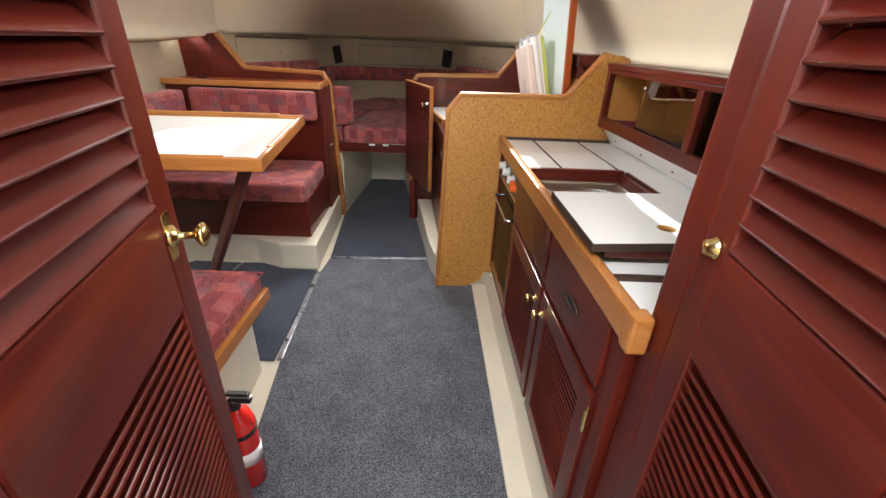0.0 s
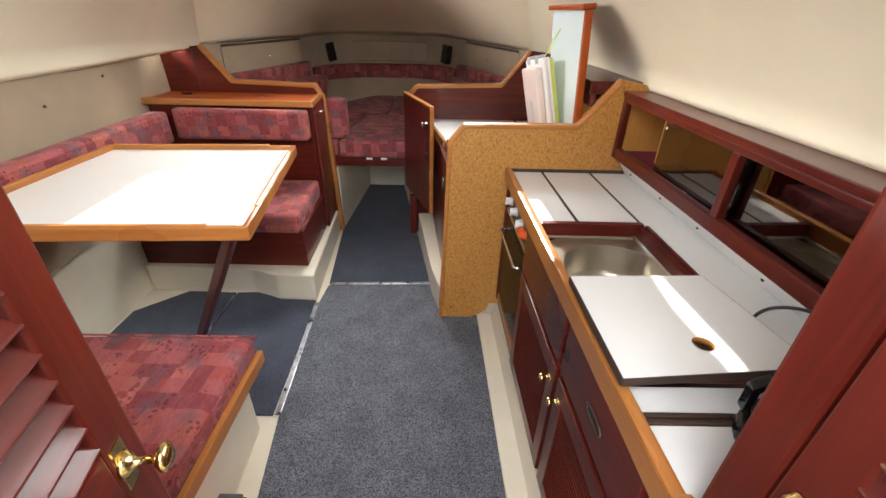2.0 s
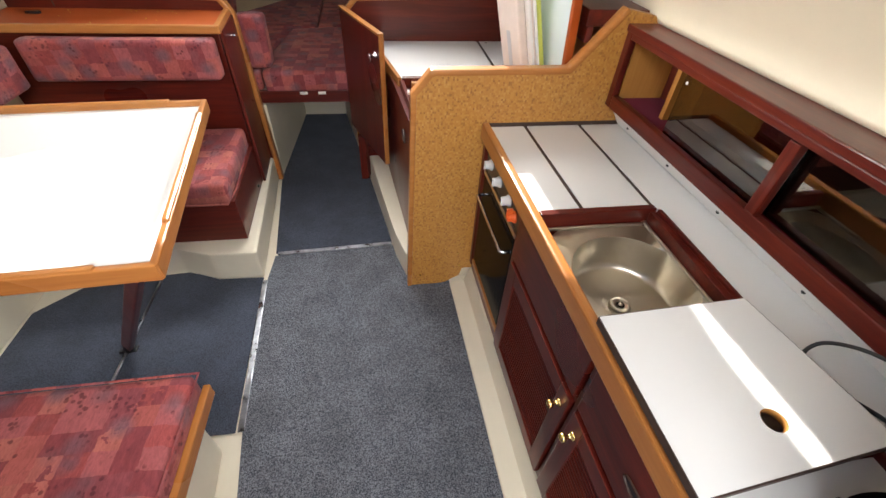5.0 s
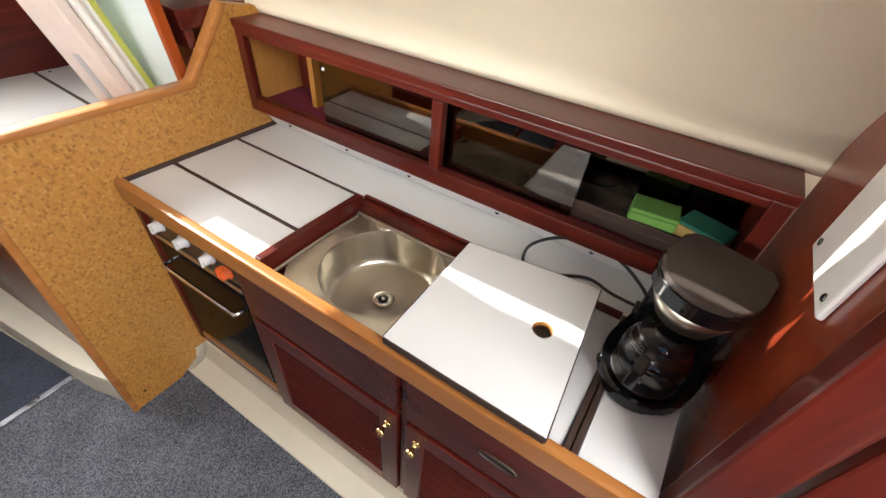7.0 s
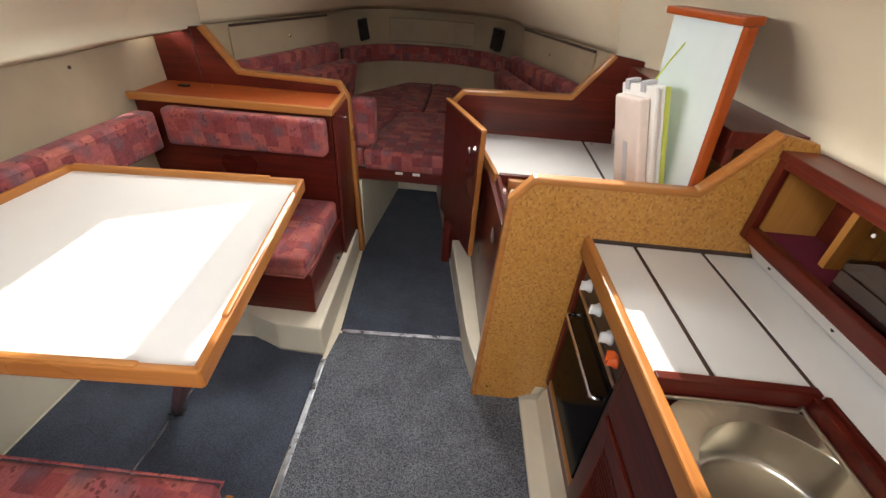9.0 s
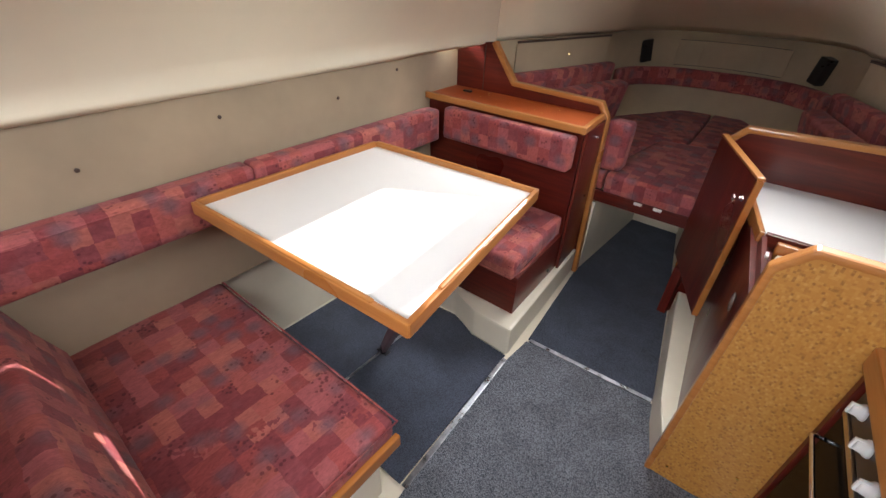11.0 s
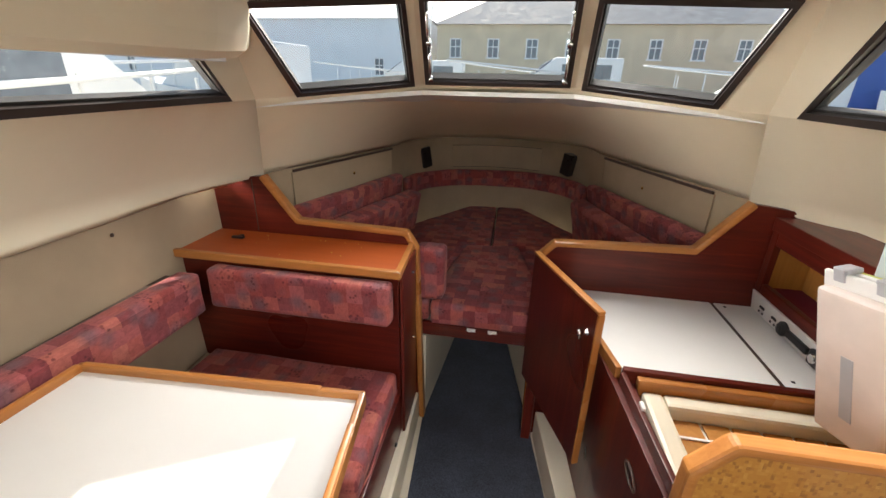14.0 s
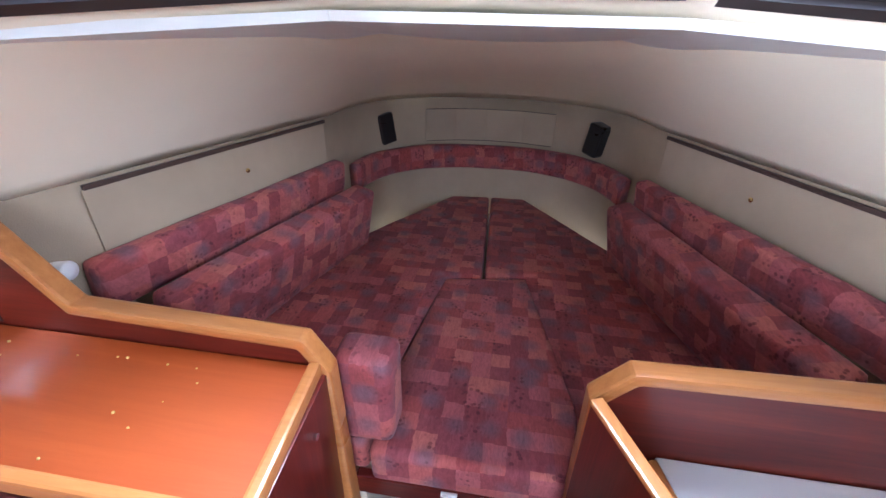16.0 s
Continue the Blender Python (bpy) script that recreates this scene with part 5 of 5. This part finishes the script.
dd = part("drawer_front", prism([(0.538, 2.22), (0.570, 1.88), (0.578, 1.88), (0.546, 2.22)], 0.42, 0.74, "z", 0.003), MAHY, cc)
part("pull", tube([(0.5475, 2.01 + 0.045 * math.cos(a), 0.69 + 0.018 * math.sin(a)) for a in (2 * math.pi * i / 20 for i in range(20))], 0.004, 6, True), DARKW, dd, "oval dark finger pull", True)
part("hinge", box(0.573, 0.583, 2.10, 2.13, 0.815, 0.835, 0.002), WHITE, cc)
for x, y in ((1.05, 2.32), (1.05, 2.78)):
    part("screw", lathe([(0.006, 0), (0.005, 0.002)], (x, y, 0.826), 8), BLACK, cc)

bxx = thing("cool_box", (0.95, 2.04, 0.16), "ivory cool box with a basket of tan slats", "cool box")
for o in ((0.610, 0.668, 1.845, 2.230), (0.669, 1.30, 2.178, 2.230), (0.669, 1.30, 1.845, 1.885), (1.24, 1.30, 1.886, 2.177)):
    part("rim", box(*o, 0.45, 0.792, 0.012), GELCOAT, bxx)
part("well_floor", box(0.669, 1.239, 1.886, 2.177, 0.45, 0.60), GELCOAT, bxx)
for i in range(7):
    x = 0.685 + i * 0.078
    part("slat", box(x, x + 0.069, 1.892, 2.172, 0.745, 0.752, 0.002), PLY, bxx, "tan slat")
part("basket_tray", box(0.671, 1.237, 1.888, 2.175, 0.735, 0.744, 0.001), WHITE, bxx, "white basket bottom")
for y in (1.96, 2.1):
    part("basket_bar", box(0.675, 1.235, y, y + 0.008, 0.7525, 0.757, 0.001), WHITE, bxx)

# lifted lid and the things beside it
lid = thing("hatch_board", (1.07, 2.06, 0.83), "pale blue-white hatch board propped upright, mahogany-edged", "board")


def tilt(bm, ang):
    bm.transform(Matrix.Translation((1.115, 2.0, 0.83)) @ Matrix.Rotation(radians(6), 4, "Z") @ Matrix.Rotation(radians(ang), 4, "Y") @ Matrix.Translation((-1.115, -2.0, -0.83)))
    return bm


part("board", tilt(box(1.10, 1.122, 1.872, 2.225, 0.83, 1.45, 0.003), -4), BLUEW, lid)
part("top_edge", tilt(box(1.082, 1.135, 1.845, 2.25, 1.4505, 1.472, 0.006), -4), SHELF, lid, "mahogany lip")
part("side_edge", tilt(box(1.098, 1.126, 1.849, 1.8715, 0.83, 1.450, 0.004), -4), SHELF, lid)
part("back", tilt(box(1.1225, 1.130, 1.872, 2.225, 0.83, 1.45, 0.001), -4), DARKW, lid)
tray = thing("plastic_case", (1.0, 2.10, 0.83), "milky plastic case with lime lid standing upright", "case")
M = Matrix.Translation((1.062, 2.06, 0.845)) @ Matrix.Rotation(radians(9), 4, "Z") @ Matrix.Rotation(radians(-8), 4, "X") @ Matrix.Rotation(radians(-12), 4, "Y")
CASE = (("shell", (-0.058, -0.024, -0.092, 0.082, 0.022, 0.395), PINKISH, ""), ("rim", (-0.0235, -0.012, -0.112, 0.102, 0.0, 0.425), WHITE, "white rim"),
        ("inner_rim", (-0.0115, -0.002, -0.106, 0.096, 0.004, 0.418), PINKISH, ""), ("lid_rim", (-0.0015, 0.008, -0.112, 0.102, 0.0, 0.425), WHITE, "white lid rim"),
        ("lid", (0.0085, 0.028, -0.110, 0.100, 0.002, 0.42), LIME, "lime plastic lid"))
for nm, b_, m, lab in CASE:
    bm = box(*b_, min(0.012, (b_[1] - b_[0]) * 0.45), 3)
    bm.transform(M)
    part(nm, bm, m, tray, lab, False)
bm = box(-0.0595, -0.0582, -0.02, 0.01, 0.09, 0.25, 0.0005)
bm.transform(M)
part("spine_strip", bm, FADED, tray, "faded grey strip")
for dy in (-0.06, 0.04):
    bm = join(box(-0.026, 0.012, dy, dy + 0.036, 0.4255, 0.438, 0.004), box(-0.028, -0.02, dy + 0.004, dy + 0.032, 0.405, 0.437, 0.003))
    bm.transform(M)
    part("clasp", bm, FADED, tray, "grey plastic clasp")
co = thing("cord", (1.04, 2.1, 1.3), "thin yellow cord holding the lid", "cord")
part("cord", tube(bent([(0.985, 2.09, 1.255), (1.03, 2.12, 1.33), (1.062, 2.10, 1.405)], 5), 0.003, 6), LIME, co)
part("knot", tube(bent([(1.062, 2.10, 1.44), (1.070, 2.09, 1.42), (1.058, 2.105, 1.40), (1.066, 2.095, 1.375)], 5), 0.004, 6), RED, co, "red twine knot")

# open cupboard and switch strip behind the chart top
oc = thing("open_locker", (1.3, 2.4, 0.91), "mahogany open locker lined with plum baize", "cupboard")
part("top_board", box(1.19, 1.40, 1.84, 2.808, 1.15, 1.20, 0.004), MAHY, oc)
part("top_rail", box(1.197, 1.22, 1.84, 2.77, 1.10, 1.1495, 0.004), MAHY, oc)
part("bottom_rail", box(1.197, 1.22, 1.84, 2.77, 0.905, 0.945, 0.004), MAHY, oc)
part("stile", box(1.197, 1.22, 2.7705, 2.808, 0.905, 1.1495, 0.003), MAHZ, oc)
part("shelf", box(1.2205, 1.40, 1.84, 2.808, 0.905, 0.925), PLUM, oc)
part("back", box(1.345, 1.36, 1.84, 2.808, 0.9255, 1.1495), PLY, oc)
part("side", box(1.2205, 1.344, 2.785, 2.805, 0.9255, 1.1495), PLY, oc)
part("divider", box(1.25, 1.344, 2.36, 2.38, 0.9255, 1.1495), PLY, oc)
ss = thing("switch_strip", (1.19, 2.5, 0.83), "white strip with sockets, switch and black grab rail", "switch panel")
part("strip", prism([(1.205, 0.827), (1.217, 0.827), (1.217, 0.904), (1.192, 0.904)], 1.84, 2.806, "y", 0.001, 1), WHITE, ss)
for y in (2.74, 2.66):
    for dz in (0.845, 0.885):
        for dy in (0.0, 0.025):
            part("screw", lathe([(0.005, 0), (0.004, 0.002)], (1.199, y - dy, dz), 8, (-1, 0, 0)), BLACK, ss)
    part("socket", box(1.196, 1.20, y - 0.03, y, 0.86, 0.87, 0.001), RUBBER, ss)
part("switch", lathe([(0.026, 0), (0.026, 0.012), (0.018, 0.02), (0.008, 0.022)], (1.198, 2.575, 0.865), 16, (-1, 0, 0)), BLACK, ss)
part("rail", box(1.186, 1.203, 2.44, 2.555, 0.852, 0.876, 0.004), BLACK, ss)
part("black_unit", box(1.182, 1.204, 2.18, 2.425, 0.84, 0.89, 0.006), BLACK, ss)
part("unit_dial", lathe([(0.016, 0), (0.014, 0.005)], (1.182, 2.40, 0.865), 14, (-1, 0, 0)), CHROME, ss)

for ob_ in (oc, ss):
    ob_.location.x -= 0.05

# half door of the fore cabin, swung open
hd = thing("half_door", (0.39, 2.54, 0.15), "dark mahogany half-height door standing open, honey-edged", "door")
P0, P1 = Vector((0.300, 2.775, 0)), Vector((0.478, 2.315, 0))
d = (P1 - P0).normalized()
nn = Vector((d.y, -d.x, 0))


def door_box(a0, a1, z0, z1, t0, t1, r):
    bm = box(a0, a1, t0, t1, z0, z1, r)
    bm.transform(Matrix.Translation((P0.x, P0.y, 0)) @ Matrix.Rotation(math.atan2(d.y, d.x), 4, "Z"))
    return bm


DL = (P1 - P0).length
part("panel", door_box(0, DL, 0.38, 0.985, -0.010, 0.010, 0.002), MAHZ, hd)
part("top_edge", door_box(-0.002, DL + 0.008, 0.9855, 0.998, -0.013, 0.013, 0.005), TEAKY, hd, "honey-coloured edging")
part("side_edge", door_box(DL + 0.0005, DL + 0.010, 0.38, 0.985, -0.012, 0.012, 0.004), TEAKZ, hd, "honey-coloured edging")
lt = P0 + d * (DL - 0.035)
part("latch", join(lathe([(0.012, 0), (0.012, 0.004), (0.006, 0.008), (0.006, 0.022), (0.011, 0.028), (0.010, 0.034)], (lt.x - abs(nn.x) * 0.010, lt.y - abs(nn.y) * 0.004, 0.90), 14, (-abs(nn.x), -abs(nn.y), 0)), tube([(lt.x - 0.03, lt.y - 0.012, 0.90), (lt.x - 0.036, lt.y - 0.014, 0.88), (lt.x - 0.03, lt.y - 0.002, 0.872)], 0.004, 6)), CHROME, hd, "chrome turn latch", True)
po = thing("door_stop_post", (0.34, 2.79, 0.0), "short mahogany post at the foot of the bulkhead", "post")
part("post", prism([(0.318, 2.76), (0.36, 2.76), (0.372, 2.808), (0.322, 2.808)], 0.004, 0.30, "z", 0.004), MAHZ, po)

# ---- the harbour outside ----
ASPH = plain("quay_concrete", (0.45, 0.44, 0.41), 0.9, var=0.15, scale=0.6)
BRICKW = plain("tan_brick_wall", (0.64, 0.54, 0.38), 0.9, var=0.14, scale=0.8)
SLATE = plain("grey_slate", (0.42, 0.38, 0.34), 0.8, var=0.2, scale=1.2)
SHEDW = plain("pale_grey_cladding", (0.74, 0.76, 0.77), 0.6, var=0.06, scale=0.5)
HULLW = plain("white_boat_gelcoat", (0.75, 0.75, 0.73), 0.3, var=0.04, scale=1.0)
NAVY = plain("blue_boat_canvas", (0.06, 0.12, 0.36), 0.8, var=0.15, scale=2)
REDP = plain("red_painted_cladding", (0.40, 0.05, 0.04), 0.6, var=0.1)
DARKG = plain("dark_window_glass", (0.16, 0.18, 0.20), 0.15, var=0.2)
struct("ground", box(-400, 400, -200, 600, -1.4, -1.2), ASPH, "pale concrete hard standing of the boatyard", "ground")
# our own foredeck
bm = bmesh.new()
dk = [hp(*p) for p in ((-1.2, 2.5, 1.47), (-0.92, 2.72, 1.545), (-0.34, 3.13, 1.60), (0.34, 3.13, 1.60), (0.92, 2.72, 1.545), (1.2, 2.5, 1.47), (0.9, 4.2, 1.38), (0.0, 5.3, 1.40), (-0.9, 4.2, 1.38))]
vv = [bm.verts.new(p) for p in dk]
for f in ((0, 1, 8), (1, 2, 8), (2, 3, 7, 8), (3, 4, 6, 7), (4, 5, 6)):
    bm.faces.new([vv[i] for i in f])
bmesh.ops.recalc_face_normals(bm, faces=bm.faces)
bmesh.ops.solidify(bm, geom=bm.faces[:], thickness=0.02)
struct("deck", bm, HULLW, "white foredeck outside the windscreen", "deck")
rail = thing("bow_rail", (0, 5.2, 1.4), "bright tubular rail round the foredeck", "rail")
part("top_tube", tube(bent([hp(-1.0, 3.3, 1.60), hp(-0.85, 4.2, 1.61), hp(-0.45, 4.95, 1.62), hp(0, 5.25, 1.63), hp(0.45, 4.95, 1.62), hp(0.85, 4.2, 1.61), hp(1.0, 3.3, 1.60)], 5), 0.012, 8), CHROME, rail, "", True)
for u, v in ((-0.85, 4.2), (-0.45, 4.95), (0.45, 4.95), (0.85, 4.2)):
    part("post", tube([hp(u, v, 1.35), hp(u, v, 1.61)], 0.010, 8), CHROME, rail)


def house(at, w, dpt, h, ridge, wall, roof, label, cols, rows_, hip=2.0):
    """A long building with a hipped roof and sash windows on its front (-y) side."""
    x, y, z = at
    t = thing("house", at, label, "building")
    part("wall", box(x - w / 2, x + w / 2, y, y + dpt, z, z + h), wall, t)
    bm = bmesh.new()
    e = 0.3
    q = [bm.verts.new(p) for p in ((x - w / 2 - e, y - e, z + h), (x + w / 2 + e, y - e, z + h), (x + w / 2 + e, y + dpt + e, z + h), (x - w / 2 - e, y + dpt + e, z + h), (x - w / 2 + hip, y + dpt / 2, z + h + ridge), (x + w / 2 - hip, y + dpt / 2, z + h + ridge))]
    for f in ((0, 1, 5, 4), (1, 2, 5), (2, 3, 4, 5), (3, 0, 4), (3, 2, 1, 0)):
        bm.faces.new([q[i] for i in f])
    part("roof", bm, roof, t)
    for r in range(rows_):
        for c in range(cols):
            wx = x - w / 2 + w * (c + 0.5) / cols
            wz = z + h * (r + 0.5) / rows_ - 0.7
            win = part("window", box(wx - 0.5, wx + 0.5, y - 0.03, y - 0.002, wz, wz + 1.6), DARKG, t)
            part("frame", join(box(wx - 0.56, wx - 0.44, y - 0.07, y - 0.031, wz, wz + 1.6), box(wx + 0.44, wx + 0.56, y - 0.07, y - 0.031, wz, wz + 1.6), box(wx - 0.04, wx + 0.04, y - 0.07, y - 0.031, wz, wz + 1.6), box(wx - 0.44, wx + 0.44, y - 0.068, y - 0.031, wz + 0.85, wz + 0.93), box(wx - 0.44, wx + 0.44, y - 0.068, y - 0.031, wz + 1.5, wz + 1.6)), WHITE, win)
            part("sill", box(wx - 0.65, wx + 0.65, y - 0.12, y - 0.003, wz - 0.12, wz - 0.002), SHEDW, win)
    return t


house((7.5, 44, -1.2), 32, 9, 8.2, 2.6, BRICKW, SLATE, "long tan brick building with sash windows and slate roof", 9, 2, 4.0)
house((40, 70, -1.2), 30, 9, 5.5, 3.0, BRICKW, SLATE, "low dark-roofed building beyond the yard", 6, 1, 3.0)
house((-30, 46, -1.2), 40, 12, 9.0, 1.2, SHEDW, SHEDW, "large pale grey clad boat shed", 4, 1, 1.0)
hut = thing("site_cabin", (17.5, 27, -1.2), "red and white site cabin with square windows", "cabin")
part("body", box(14.2, 20.8, 27, 30, -1.2, 3.4, 0.05), REDP, hut)
part("fascia", box(14.0, 21.0, 26.85, 30.15, 3.401, 3.7, 0.03), WHITE, hut)
for i in range(4):
    part("window", box(14.7 + i * 1.55, 15.7 + i * 1.55, 26.95, 26.998, 2.0, 3.0, 0.01), WHITE, hut)


def boat(x, y, heading, L, label, canvas=None, up=1.0):
    """A motor boat on the hard: hull, deckhouse with windows, rails and a mast."""
    t = thing("motor_boat", (x, y, -1.2), label, "boat")
    M_ = Matrix.Translation((x, y, -1.2)) @ Matrix.Rotation(radians(heading), 4, "Z") @ Matrix.Diagonal((1, 1, up, 1))
    B = L * 0.16

    def add(nm, bm, m, par=None, lab="", smooth=False):
        bm.transform(M_)
        return part(nm, bm, m, par or t, lab, smooth)
    bm = bmesh.new()
    rings = []
    for i in range(9):
        f = i / 8
        wd = B * (1 - max(0, f - 0.45) ** 2 / 0.3025)
        yy = (f - 0.5) * L
        zt = 2.0 + 0.5 * f * f
        rings.append([bm.verts.new(p) for p in ((-wd, yy + 0.6 * f, zt), (-wd * 0.92, yy + 0.4 * f, 1.3), (-wd * 0.6, yy, 0.75), (0, yy - 0.3 * f, 0.5), (wd * 0.6, yy, 0.75), (wd * 0.92, yy + 0.4 * f, 1.3), (wd, yy + 0.6 * f, zt))])
    for a, b in zip(rings, rings[1:]):
        for i in range(6):
            bm.faces.new((a[i], a[i + 1], b[i + 1], b[i]))
        bm.faces.new((a[6], a[0], b[0], b[6]))
    bm.faces.new(rings[0])
    bm.faces.new(rings[-1])
    bmesh.ops.remove_doubles(bm, verts=bm.verts, dist=0.001)
    add("hull", bm, HULLW)
    add("stripe", join(box(-B - 0.01, -B + 0.02, -L * 0.45, 0, 1.75, 1.83), box(B - 0.02, B + 0.01, -L * 0.45, 0, 1.75, 1.83)), NAVY, None, "blue stripe")
    house_ = prism([(-L * 0.25, 2.0), (L * 0.28, 2.1), (L * 0.14, 2.75), (L * 0.05, 3.25), (-L * 0.25, 3.25)], -B * 0.72, B * 0.72, "x", 0.06)
    dh = add("deckhouse", house_, HULLW)
    for s in (-1, 1):
        for a, b in ((-0.20, -0.10), (-0.08, 0.02)):
            add("window", box(s * B * 0.725 - 0.01, s * B * 0.725 + 0.01, a * L, b * L, 2.65, 3.05, 0.005), DARKG, dh)
    bm = prism([(L * 0.135, 2.80), (L * 0.062, 3.18), (L * 0.067, 3.20), (L * 0.142, 2.82)], -B * 0.6, B * 0.6, "x")
    add("windscreen", bm, DARKG, dh)
    add("rail", tube(bent([(-B * 0.9, -L * 0.1, 2.75), (-B * 0.85, L * 0.25, 2.95), (0, L * 0.56, 3.15), (B * 0.85, L * 0.25, 2.95), (B * 0.9, -L * 0.1, 2.75)], 5), 0.03, 6), WHITE, None, "white tubular rail", True)
    for s in (-1, 1):
        for f in (0.0, 0.14, 0.28, 0.4):
            add("rail_post", tube([(s * B * (0.9 - f * 0.6), f * L, 2.1), (s * B * (0.9 - f * 0.6), f * L, 2.85)], 0.022, 6), WHITE)
    add("mast", tube([(0, -L * 0.05, 3.2), (0, -L * 0.08, 5.2)], 0.04, 6), WHITE)
    if canvas:
        add("canopy", prism([(-L * 0.46, 2.0), (-L * 0.24, 2.0), (-L * 0.24, 3.3), (-L * 0.28, 3.5), (-L * 0.42, 3.4)], -B * 0.75, B * 0.75, "x", 0.08), canvas, None, "blue canvas cockpit canopy")
    add("cradle", join(box(-B, B, -L * 0.25, -L * 0.2, 0, 0.55), box(-B, B, L * 0.1, L * 0.15, 0, 0.6)), RUBBER, None, "dark timber cradle")
    return t


boat(-4.6, 4.0, 12, 8, "white motor boat with tubular rails, laid up ashore")
boat(-6.3, -0.5, 15, 8, "white cruiser with blue stripe and canopy", NAVY)
boat(-9, 14, 75, 9, "white cabin cruiser beside the shed", None, 1.2)
boat(-5, 22, 95, 9, "white wheelhouse boat with a mast", None, 1.2)
boat(1.5, 19, 95, 8, "white motor boat lying across the yard", None, 1.2)
boat(9, 19, 70, 8, "white cruiser with a blue canopy", NAVY, 1.2)
boat(14.5, 17, 100, 7, "white motor boat with blue canvas", NAVY, 1.2)
boat(9.5, 8.5, 110, 6.5, "small white boat under a blue canopy", NAVY)
boat(8.5, 2.0, 160, 7, "white motor boat lying close by")
